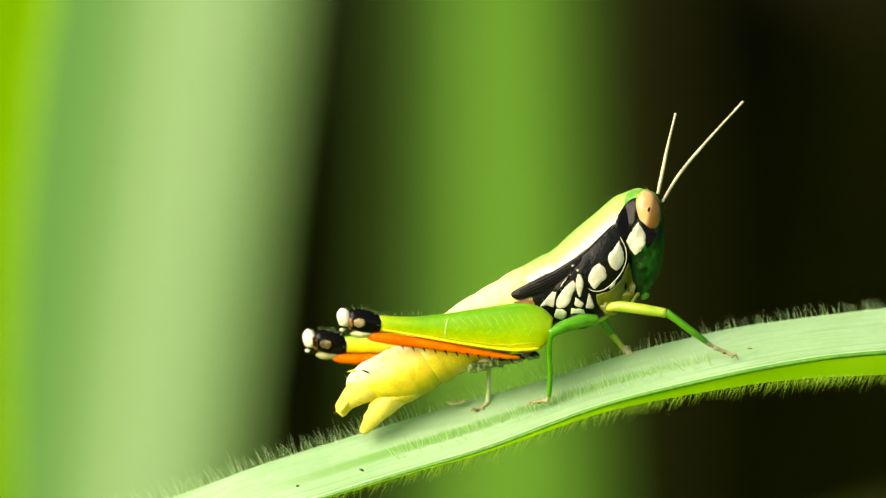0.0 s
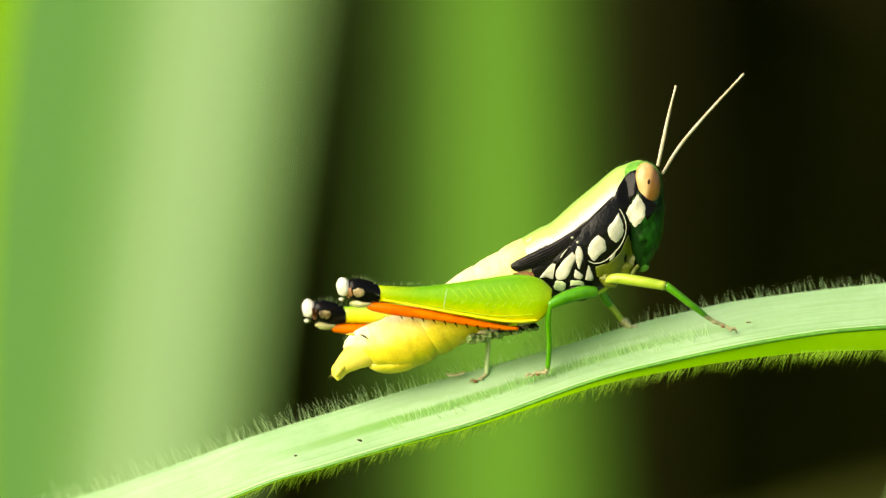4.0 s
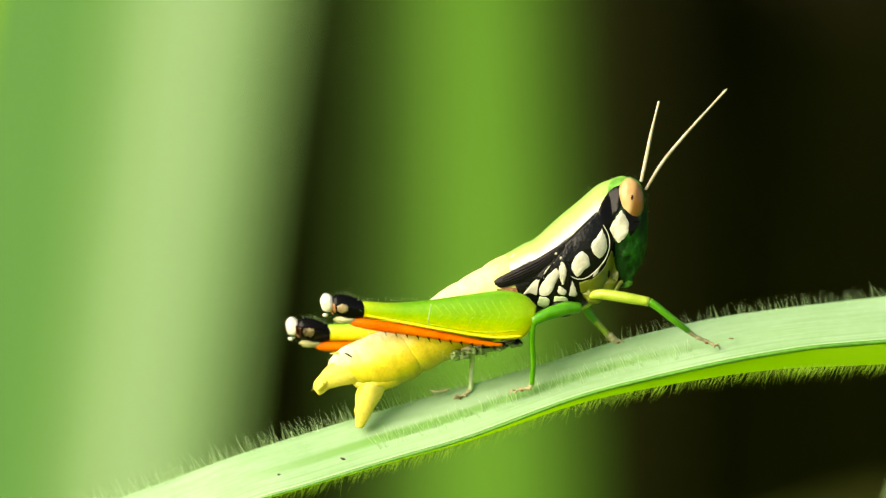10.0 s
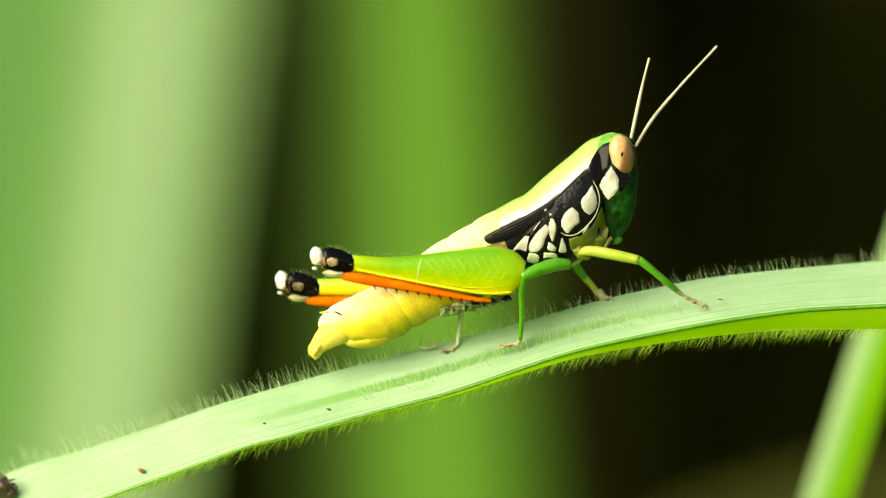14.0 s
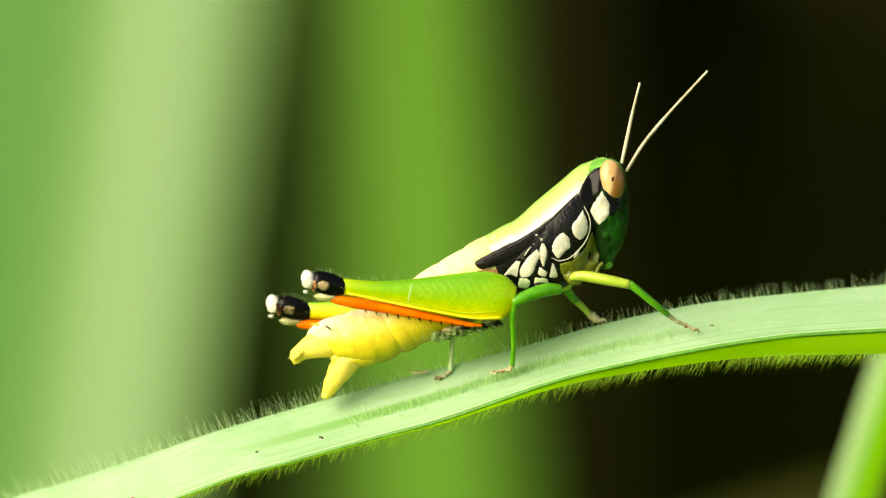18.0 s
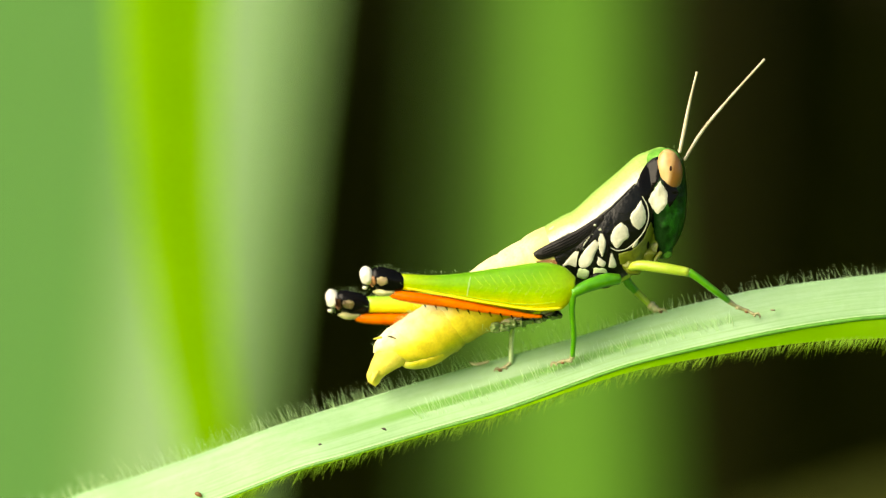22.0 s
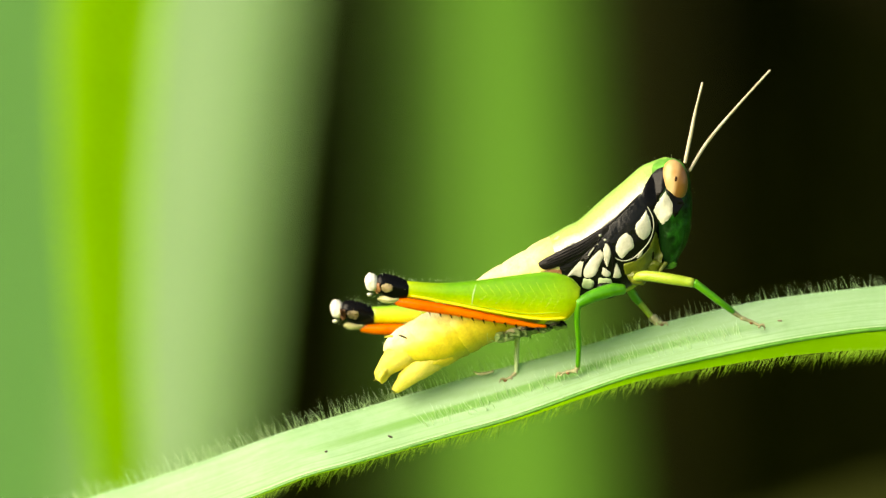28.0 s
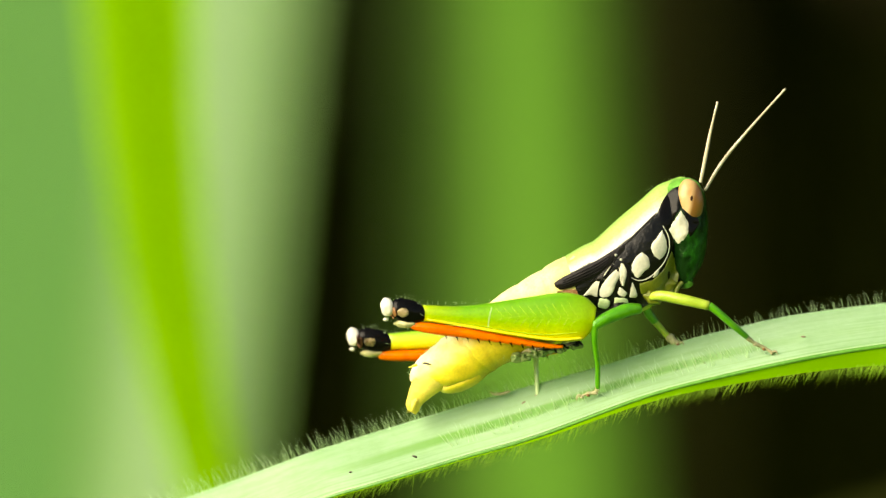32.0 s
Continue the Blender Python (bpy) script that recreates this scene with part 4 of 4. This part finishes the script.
        for k, outline in enumerate(FLANK_MARKS):
            part("flank_patch", patch(outline, flank, s, 2.0, k, wobble=0.9, grow=1.12 if k < 2 else 1.3), M_WHITE, body, "ivory flank patch")
        for k, outline in enumerate(LOW_MARKS):
            part("flank_patch", patch(outline, flank, s, 2.4, 20 + k, wobble=0.9), M_LEG_PALE, body, "pale olive patch above the leg base")
        part("collar_rim", line_on(flank, [(1074, 374), (1083, 392), (1085, 412), (1078, 434), (1064, 452), (1046, 467), (1028, 470), (1012, 462)], s, 1.0, 0.6), M_WHITE, body, "thin white rim of the collar")
        part("throat_skin", patch([(1030, 476), (1050, 472), (1066, 459), (1080, 443), (1090, 418), (1098, 440), (1097, 468), (1084, 488), (1058, 501), (1034, 497)], flank, s, 1.6, 71, wobble=0.8), M_LEG_OLIVE, body, "olive-yellow soft skin below the collar")
        part("stripe_ridge", line_on(flank, [(1062, 352), (1040, 374), (1010, 403), (988, 420)], s, 2.0, 0.2), M_WING, body, "rough ridge along the black stripe")
        part("joint_dot", blob(990, 425, 52 * s, 3, 2.5, 3), M_WHITE, body)
        part("joint_dot", blob(999, 433, 53 * s, 2.5, 2.5, 3), M_WHITE, body)
        part("seam", line_on(flank, [(990, 430), (978, 452), (962, 475), (956, 505)], s, 2.4, 1.0), M_BLACK, body)
        part("seam", line_on(flank, [(1004, 436), (1014, 462), (1012, 495)], s, 3.0, 1.0), M_BLACK, body)
        part("seam", line_on(flank, [(986, 440), (972, 456), (968, 468)], s, 1.2, 1.6), M_WHITE, body)
        part("coxa", blob(1052, 500, 32 * s, 19, 12, 13, 30, 0.3, seed=13), M_LEG_OLIVE, body, "yellow-green leg base")
        part("coxa", blob(1000, 522, 40 * s, 22, 14, 14, 10, 0.25, seed=14), M_BLACK, body)
    # legs
    build = build_walking_leg
    LEGS.append(build(body, "front_leg", "lime and green front leg planted on the leaf", (1060, 490, -40), [(1047, 502, -36, 5), (1068, 497, -50, 9), (1112, 503, -62, 9.5), (1155, 511, -66, 8)],
                      [(1155, 510, -66, 7), (1172, 522, -64, 6.5), (1198, 543, -58, 6), (1224, 563, -40, 5)], [(1222, 562, -40, 4.5), (1240, 574, -30, 3.6), (1256, 581, -26, 3.2), (1270, 588, -25, 2.4)], (M_LEG_LIME, M_LEG_GREEN)))
    LEGS.append(build(body, "middle_leg", "green middle leg bent down to the leaf", (1020, 525, -45), [(1032, 521, -44, 9), (1008, 522, -55, 12), (975, 532, -66, 11), (948, 544, -70, 9)],
                      [(950, 540, -70, 6.4), (947, 575, -62, 5.2), (949, 615, -38, 4.8), (946, 655, -16, 4.4)], [(947, 652, -16, 5), (942, 662, -13, 4), (928, 664, -14, 3.2), (917, 667, -16, 2.2)], (M_LEG_GREEN, M_LEG_GREEN)))
    LEGS.append(build(body, "front_leg", "green front leg reaching over the leaf", (1040, 515, 40), [(1038, 512, 36, 7), (1048, 530, 50, 7.5), (1060, 545, 56, 6)],
                      [(1058, 543, 56, 6), (1070, 556, 54, 5.5), (1083, 572, 52, 5)], [(1082, 568, 52, 7.5), (1090, 577, 50, 7), (1100, 581, 48, 3.5)], (M_LEG_GREEN, M_LEG_LIME)))
    LEGS.append(build(body, "middle_leg", "pale green middle leg under the belly", (900, 560, 40), [(930, 540, 38, 8), (890, 555, 52, 8), (842, 596, 54, 6)],
                      [(842, 594, 54, 4.6), (840, 625, 46, 4.2), (837, 668, 32, 3.6)], [(837, 666, 32, 3.6), (828, 673, 28, 3), (818, 677, 26, 2)], (M_LEG_PALE, M_LEG_PALE)))
    part("hind_foot", tube([(868, 584, -50, 6), (840, 592, -30, 5), (805, 594, -12, 4.5), (790, 602, -6, 3)], 6, 8), M_TARSUS, body, "grey-brown folded hind foot")
    grey = tissue("belly_grey", (0.06, 0.14, 0.025), (0.40, 0.50, 0.20), 2200, 0.4, 0.15, (0.4, 0.6, 0.15), bump=0.8)
    for i in range(8):
        part("belly_plate", blob(812 + 15 * i, 604 - 3.4 * i + 3 * (i % 2), -26, 12, 8, 18, -15 + 9 * (i % 3), 0.7, seed=17 + i), grey, body, "grey-green mottled belly plate")
    for i in range(9):
        part("foot_joint", blob(856 + 8.5 * i, 588 - 1.0 * i + 2.5 * (i % 2), -57 + 3 * (i % 3), 8, 3.8 - 0.2 * i, 5, -20 + 25 * (i % 3), 0.5, 12, 8, seed=60 + i), M_BLACK if i % 3 else M_BRISTLE, body, "dark joint of the folded hind foot")
    part("foot_claws", spikes([(P(x, y, -56), P(x + dx, y + dy, -60), 1.6 * S) for x, y, dx, dy in ((880, 588, 4, 10), (894, 586, 5, 9), (905, 582, 8, 7), (916, 579, 10, 6), (922, 576, 10, 9))]), M_BLACK, body, "small black claws")
    shag = random.Random(31)
    low = [(P(shag.uniform(785, 915), shag.uniform(596, 612), shag.uniform(-40, -10)), (shag.gauss(0.1, 0.4), shag.gauss(0, 0.4), -0.8)) for _ in range(70)]
    part("belly_hairs", hairs_round(low, 33, 12, 0.22), M_HAIR, body)["kind"] = "stuff"
    part("hind_foot", tube([(800, 664, 32, 2), (787, 668, 30, 2.8), (774, 669, 30, 2.4), (765, 665, 32, 1.2)], 5, 8), M_TARSUS, body, "pale brown foot")
    HIND.append(build_hind_leg(body, -1, -5, 0, True))
    HIND.append(build_hind_leg(body, 1, -66, 42, False))
    ABDOMEN_END.append(end)
    # fine fuzz along the back
    rnd = random.Random(14)
    line = catmull([(800, 482), (880, 436), (954, 397), (1030, 332), (1062, 303), (1104, 289), (1140, 298), (1152, 340), (1153, 400), (1140, 445)], 30)
    places = []
    for i in range(len(line) - 1):
        a, b = line[i], line[i + 1]
        p = P(a[0], a[1], rnd.uniform(-14, 14))
        places.append((p, ((a[1] - b[1]) * -1 + rnd.gauss(0, .2), rnd.gauss(0, .4), (b[0] - a[0]))))
    fuzz = part("fuzz", hairs_round([(p, Vector(w).normalized()) for p, w in places[::4]], 6, 10, 0.06), M_HAIR, body)
    fuzz["kind"] = "stuff"
    return body


UPPER, LOWER, LEGS, HIND, ABDOMEN_END = [], [], [], [], []


# ---- other plants and small things ----
def build_side_blades():
    """The two nearer stems that sway beside the leaf; each stands on its own foot."""
    blade = thing("swaying_blade", (0, 0.08, 0), "bright yellow-green upright grass blade swaying behind the leaf", "grass blade")
    HOME[blade] = Vector((0, 0.08, 0))
    part("grass_blade", upright_blade(779, 779, 186, 88, 0.08, 0.0, 22, lean=0.1), M_BG_BRIGHT, blade)
    part("midrib", upright_blade(779, 779, 9, 7, 0.0797, -0.5, 22), M_BG_BRIGHT, blade, "raised midrib")
    stem = thing("leaning_stalk", (0, 0.032, 0), "pale green leaning grass stalk with bright green sheath", "grass stalk")
    HOME[stem] = Vector((0, 0.032, 0))
    part("stalk", upright_blade(822, 822, 34, 34, 0.032, -0.2, 0, -900, lean=-0.2), M_STALK, stem, "pale stalk")
    part("sheath", upright_blade(859, 859, 45, 45, 0.0317, 0.0, 0, -900, lean=-0.1), M_SHEATH, stem, "bright green sheath")
    return blade, stem


def build_beetle():
    back = recede(30)
    at = P(18, 950, back - 20)
    bug = thing("beetle", at, "small dark brown beetle on the pale leaf", "beetle")
    shell = tissue("beetle_shell", (0.015, 0.010, 0.006), (0.06, 0.035, 0.015), 2500, 0.35, bump=0.6)
    part("shell", blob(6, 948, back - 28, 24, 22, 20, 30, 0.25, seed=40), shell, bug)
    part("head", blob(25, 957, back - 32, 12, 12, 11, 0, 0.2, seed=41), shell, bug)
    part("pale_back", blob(0, 931, back - 34, 12, 9, 10, -20, 0.3, seed=42), M_MARK, bug, "tan patch on its back")
    for k in range(3):
        part("leg", tube([(12 + 6 * k, 943, back - 42, 2), (24 + 5 * k, 935 + 5 * k, back - 50, 1.8), (32 + 2 * k, 933 + 14 * k, back - 44, 1)], 4, 6), shell, bug)
    return bug


def build_blemishes(leaf):
    for x, y, d, rx, ry, turn, mat in ((611, 786, -44, 5, 2, 20, M_BRISTLE), (497, 813, -32, 3, 2, 0, M_BRISTLE), (281, 901, -38, 7, 4, 25, M_STAIN), (1300, 577, -19, 4.5, 1.6, 5, M_MARK), (356, 808, 48, 5, 2, -30, M_MARK)):
        part("blemish", blob(x, y, d + recede(x), rx, ry, 4, turn, 0.4, 12, 6, seed=int(x)), mat, leaf, "small dry speck on the leaf")


def build_litter():
    """An old blade that bows out of the shade."""
    deep = 0.30 / S
    rows = []
    for x, y, w in ((300, 4030, 40), (700, 2200, 70), (1000, 1420, 90), (1200, 1080, 100), (1400, 992, 105), (1650, 930, 105), (2000, 915, 90), (2400, 980, 40), (2600, 1070, 4)):
        rows.append([(x - 0.2 * w, y - w / 2, deep + 40), (x, y, deep), (x + 0.2 * w, y + w / 2, deep + 30)])
    v, f, u, _ = ribbon(rows, 5)
    grass = thing("bent_grass", P(300, 4010, deep), "dull olive old grass blade bowing out of shade", "grass")
    part("grass_blade", (v, f, u), M_LITTER, grass)
    part("midrib", tube([(700, 2200, deep - 12, 6), (1000, 1420, deep - 12, 6), (1200, 1080, deep - 12, 6), (1400, 992, deep - 12, 6), (1650, 930, deep - 12, 6), (2000, 915, deep - 12, 4)], 5, 6), M_LITTER, grass)


# ---- build ----
build_ground()
build_thicket()
build_shade_shrub()
build_back_blades()
leaf = build_leaf()
build_hopper(leaf)
swaying_blade, leaning_stalk = build_side_blades()
beetle = build_beetle()
build_blemishes(leaf)
build_litter()


def turn_rows(ob, rows):
    """Rows of seconds and degrees clockwise about the part's own joint."""
    x, y, z = ob.location
    walk(ob, [(t, pose(x, y, z, 0, a, 0)) for t, a in rows])


def stand(x, tilt, depth):
    """Pose of a stem on its foot, from where its middle shows and its lean."""
    k = 1 + depth / D
    cx, cz, a = (x - 784) * S * k, ZC + 66 * S * k, radians(tilt)
    return pose(cx - math.tan(a) * cz, depth, 0, 0, tilt, 0)


def motions():
    # the leaf dips and swings a little under the insect: seconds, shift in plan units, turn
    sway = [
        (0, 3.2, -2.4, -0.39), (1, 1.1, -0.3, 0.08), (2, 2.6, -1.3, 0.05), (3, 2.8, -2.1, -0.12), (5.5, 2, -1.1, -0.06),
        (6, -0, -0.3, 0.16), (7, -0.5, -0.4, -0.01), (8, -0.9, -0.1, 0.04), (9, 0, 0, 0), (10, 0.4, 0.5, -0.26),
        (11, -0.8, 0.7, 0.22), (12, -0.6, 0.2, 0.31), (13, -1.8, -2.9, 1.3), (13.5, -3.7, -0.7, 1.31), (14, -0.9, -1.7, 1.07),
        (14.5, -2.7, -0, 1.29), (16.5, -0.5, -0.3, 1.56), (17, 0.4, -0.8, 1.32), (18, 0.5, 1.6, 0.85), (19, 1, 2.6, 0.56),
        (20, 2, 0.7, 0.56), (21, 2.5, 0.1, 0.29), (22, 3.5, -1.6, 0.42), (23, 4.7, -1, 0.3), (24, 6.1, -1.8, 0.26),
        (25, 5.2, -0.4, 0.37), (25.5, 5.7, -2, 0.48), (27.5, 7.5, -4.2, 0.77), (28, 7.5, -3.6, 0.64), (29, 6.5, -3, 0.81),
        (30, 12.7, -5.8, 0.88), (30.5, 19, -7.5, 0.34), (31, 18.7, -6.4, 0.64), (32, 20.1, -6.3, 0.32),
    ]
    walk(leaf, [(t, pose(LEAF_AT.x + x * S, LEAF_AT.y, LEAF_AT.z - y * S, 0, a, 0)) for t, x, y, a in sway])
    # the beetle creeps up the leaf and back down again
    rest, base = beetle.location.copy(), Matrix.Translation(LEAF_AT)
    steps = ((0, -260), (9, -260), (12.5, -70), (13, 8), (13.5, 16), (14, 26), (14.5, 20), (17, -50), (20, -190), (22, -260), (32, -260))
    creep = lambda t: float(np.interp(t, [a for a, b in steps], [b for a, b in steps]))
    walk(beetle, [(t, pose(LEAF_AT.x + x * S, LEAF_AT.y, LEAF_AT.z - y * S, 0, a, 0) @ base.inverted() @ pose(rest.x + creep(t) * S, rest.y, rest.z + 0.47 * creep(t) * S))
                  for t, x, y, a in sway])
    turn_rows(LEGS[0], [
        (0, -1.11), (1, 0.42), (2, -0.04), (3, -0.53), (5.5, -0.24),
        (6, 0.37), (7, -0.07), (8, -0.03), (9, 0), (10, -0.15),
        (11, 0.66), (12, 0.56), (13, 1.31), (13.5, 1.9), (14, 1.36),
        (14.5, 1.91), (16.5, 1.55), (17, 0.98), (18, 1.04), (19, 0.94),
        (20, 0.29), (21, -0.19), (22, -0.64), (23, -0.56), (24, -0.78),
        (25, -0.13), (25.5, -0.28), (27.5, -0.52), (28, -0.52), (29, -0.21),
        (30, -2.83), (30.5, 3.22), (31, 3.22), (32, 3.22),
    ])
    turn_rows(LEGS[1], [
        (0, -0.48), (1, -0.11), (2, -0.25), (3, -0.37), (5.5, -0.36),
        (6, 0.34), (7, 0.22), (8, 0.08), (9, 0), (10, -0.34),
        (11, 0.13), (12, 0.07), (13, 1.18), (13.5, 1.12), (14, 0.56),
        (14.5, 0.76), (16.5, 0.09), (17, -0.2), (18, -0.35), (19, -0.78),
        (20, -0.8), (21, -0.78), (22, -0.88), (23, -1.12), (24, -1.25),
        (25, -1.09), (25.5, -1.26), (27.5, -1.42), (28, -1.42), (29, -1.06),
        (30, -2.05), (30.5, -3.55), (31, -3.92), (32, -3.95),
    ])
    turn_rows(LEGS[2], [
        (0, 2.46), (1, 4.02), (2, 3.3), (3, 3.21), (5.5, 1.5),
        (6, 1.6), (7, 1.03), (8, -1.67), (9, 0), (10, -0.28),
        (11, 0.1), (12, -0.46), (13, 1.18), (13.5, -0.27), (14, 0.12),
        (14.5, -1.85), (16.5, -6), (17, -4.96), (18, -4.09), (19, -4.51),
        (20, -3.75), (21, -3.82), (22, -3.92), (23, -2.67), (24, -2.62),
        (25, -0.5), (25.5, -1.07), (27.5, 0.88), (28, 0.91), (29, 2.76),
        (30, 1.76), (30.5, 1.28), (31, 2.2), (32, 0.96),
    ])
    turn_rows(LEGS[3], [
        (0, -0.91), (1, -0.3), (2, -0.62), (3, -0.63), (5.5, -0.53),
        (6, 0.18), (7, 0.28), (8, 0.37), (9, 0), (10, -0.45),
        (11, 0.29), (12, 0.43), (13, 2.37), (13.5, 2.5), (14, 1.55),
        (14.5, 1.97), (16.5, 1.42), (17, 1.05), (18, 0.04), (19, -0.6),
        (20, -0.53), (21, -0.76), (22, -0.62), (23, -1.31), (24, -1.71),
        (25, -1.61), (25.5, -1.36), (27.5, -1.31), (28, -1.53), (29, -1.17),
        (30, -2.99), (30.5, -5.75), (31, -5.65), (32, -6),
    ])
    turn_rows(HIND[0], [
        (0, -0.7), (1, 0.09), (2, 0.28), (3, -0.29), (5.5, -0.31),
        (6, -0.06), (7, -0.02), (8, -0.07), (9, -0.1), (10, -0.06),
        (11, 0.18), (12, 0.44), (13, 1.26), (13.5, 0.99), (14, 0.61),
        (14.5, 0.37), (16.5, 0.73), (17, 0.06), (18, 1.19), (19, 0.72),
        (20, 0.26), (21, 0.25), (22, 0.17), (23, 0), (24, 0.27),
        (25, 1.01), (25.5, 0.26), (27.5, 0.99), (28, 0.91), (29, 1.36),
        (30, 0.79), (30.5, 0.21), (31, -0.02), (32, -0.27),
    ])
    turn_rows(HIND[1], [
        (0, 0.08), (1, 0.53), (2, 0.73), (3, 0.2), (5.5, 0.4),
        (6, 0.41), (7, 0.19), (8, 0.38), (9, 0.14), (10, -0.02),
        (11, 0.41), (12, 0.63), (13, 1.14), (13.5, 1.33), (14, 0.32),
        (14.5, 0.56), (16.5, 0.45), (17, -0.16), (18, 0.84), (19, 0.46),
        (20, 0.31), (21, 0.05), (22, 0.41), (23, 0), (24, -0.21),
        (25, 0.42), (25.5, 0.22), (27.5, 0.37), (28, 0.11), (29, 0.29),
        (30, -0.2), (30.5, -0.87), (31, -1.21), (32, -1.67),
    ])
    # the end of the abdomen lifts and draws in, and its valves open and close: seconds, turn, shift in plan units
    x, y, z = ABDOMEN_END[0].location
    walk(ABDOMEN_END[0], [(t, pose(x + 0.78 * k * S, y, z + 0.62 * k * S, 0, a, 0)) for t, a, k in [
        (0, 1.1, 0), (1, 11.4, 0), (2, 8.0, 0), (3, 8.3, 4), (3.5, 7.5, 0),
        (5.5, 4.1, 0), (6, -0.7, 0), (7, 2.5, 8), (8, 2.5, 0), (9, 0.0, 0),
        (10, 5.1, 0), (11, 10.3, 0), (12, 12.8, 0), (12.6, 10.9, 0), (13, -1.0, 0),
        (14, 2.6, 0), (14.5, 5.8, 0), (16.5, 4.8, 0), (17, 9.8, 0), (18, 12.9, 0),
        (19, 10.9, 0), (20, 3.0, 0), (21, -0.4, 0), (22, -4.4, 3), (23, -11.3, 18),
        (24, -8.8, 16), (25, -8.7, 16), (25.5, -5.1, 16), (27.5, -9.7, 22), (28, -0.6, 20),
        (29, -7.7, 26), (30, -11.3, 30), (31, -11.3, 30), (32, -10.5, 30),
    ]])
    gape = [
        (0, -15.9), (1, -36.4), (2, -24.9), (3, 22.0), (3.5, 22.0),
        (5.5, -9.2), (6, -3.7), (7, 22.0), (8, 16.0), (9, 0.0),
        (10, -41.9), (11, -56.2), (12, -55.1), (12.6, -48.0), (13, 22.0),
        (14, 22.0), (14.5, 22.0), (16.5, -1.6), (17, -11.1), (18, -35.8),
        (19, -38.5), (20, -12.1), (21, -9.2), (22, 22.0), (23, 22.0),
        (24, -13.8), (25, -11.2), (25.5, -6.6), (27.5, 22.0), (28, -5.0),
        (29, 22.0), (30, 22.0), (31, 22.0), (32, 22.0),
    ]
    for valve in LOWER:
        x, y, z = valve.location
        walk(valve, [(t, pose(x + 2.0 * max(a, 0) * S, y, z + 1.5 * max(a, 0) * S, 0, min(a, 16), 0)) for t, a in gape])
    for valve in UPPER:
        turn_rows(valve, [(t, -0.2 * min(a, 0)) for t, a in gape])
    # wind in the tall grass: seconds, shift at the insect's height; each blade swings about its foot
    near_sway = [
        (0, -6), (3, 26), (6, -22), (9, 8), (12, 1),
        (14, -24), (17, -27), (19, 33), (21, 11), (23, -4),
        (25, -13), (27.5, -34), (28, -36), (29, -54), (30.5, -70),
        (32, -50),
    ]
    far_sway = [
        (0, 1), (3, 0), (6, -38), (9, -8), (12, -42),
        (14, -86), (17, -117), (19, -20), (21, 32), (23, 86),
        (25, 58), (27.5, 8), (28, -40), (29, -70), (30.5, -52),
        (32, -28),
    ]
    for grass, rows in zip(GRASS, (near_sway, near_sway, far_sway, far_sway, far_sway)):
        x, y, z = grass.location
        walk(grass, [(t, pose(x, y, z, 0, math.degrees(math.atan(a * S * (1 + y / D) / ZC)), 0)) for t, a in rows])
    # wind in the two nearer stems: seconds, place, lean
    walk(swaying_blade, [(t, stand(x, a, 0.08)) for t, x, a in [
        (0, -54.5, 0.6), (3, -125, 0.6), (6, -94, 0.2), (7, -125, 0.0), (9, -125, 0.0),
        (14.5, -150, 0.0), (17, -145, 0.0), (19, -102.5, -0.3), (19.5, -28, -0.3), (20, 72, -0.9),
        (20.5, 170, -2.3), (21, 201, -2.4), (21.5, 235, -5.1), (22, 252.5, -5.4), (22.5, 278.5, -5.3),
        (23, 264, -5.5), (24, 259.5, -7.6), (25, 227, -5.8), (25.5, 220, -5.9), (27.5, 69.5, -1.5),
        (28, 113.5, -0.9), (29, 71.5, -3.1), (30, 97, -7.9), (31, 87.5, -4.5), (32, 185.5, -9.0),
    ]])
    walk(leaning_stalk, [(t, stand(x, 18.0, 0.032)) for t, x in [
        (0, 1751.78), (3, 1680.78), (6, 1766.78), (7, 1722.78), (9, 1776.78),
        (10, 1718.78), (12, 1714.78), (13, 1654.78), (13.5, 1576.78), (14, 1608.78),
        (14.5, 1494.78), (16.5, 1515.78), (17, 1560.78), (17.5, 1619.78), (18, 1654.78),
        (18.5, 1691.78), (19, 1736.78), (20, 1806.78), (23, 1876.78), (28, 1906.78),
        (32, 1926.78),
    ]])


motions()
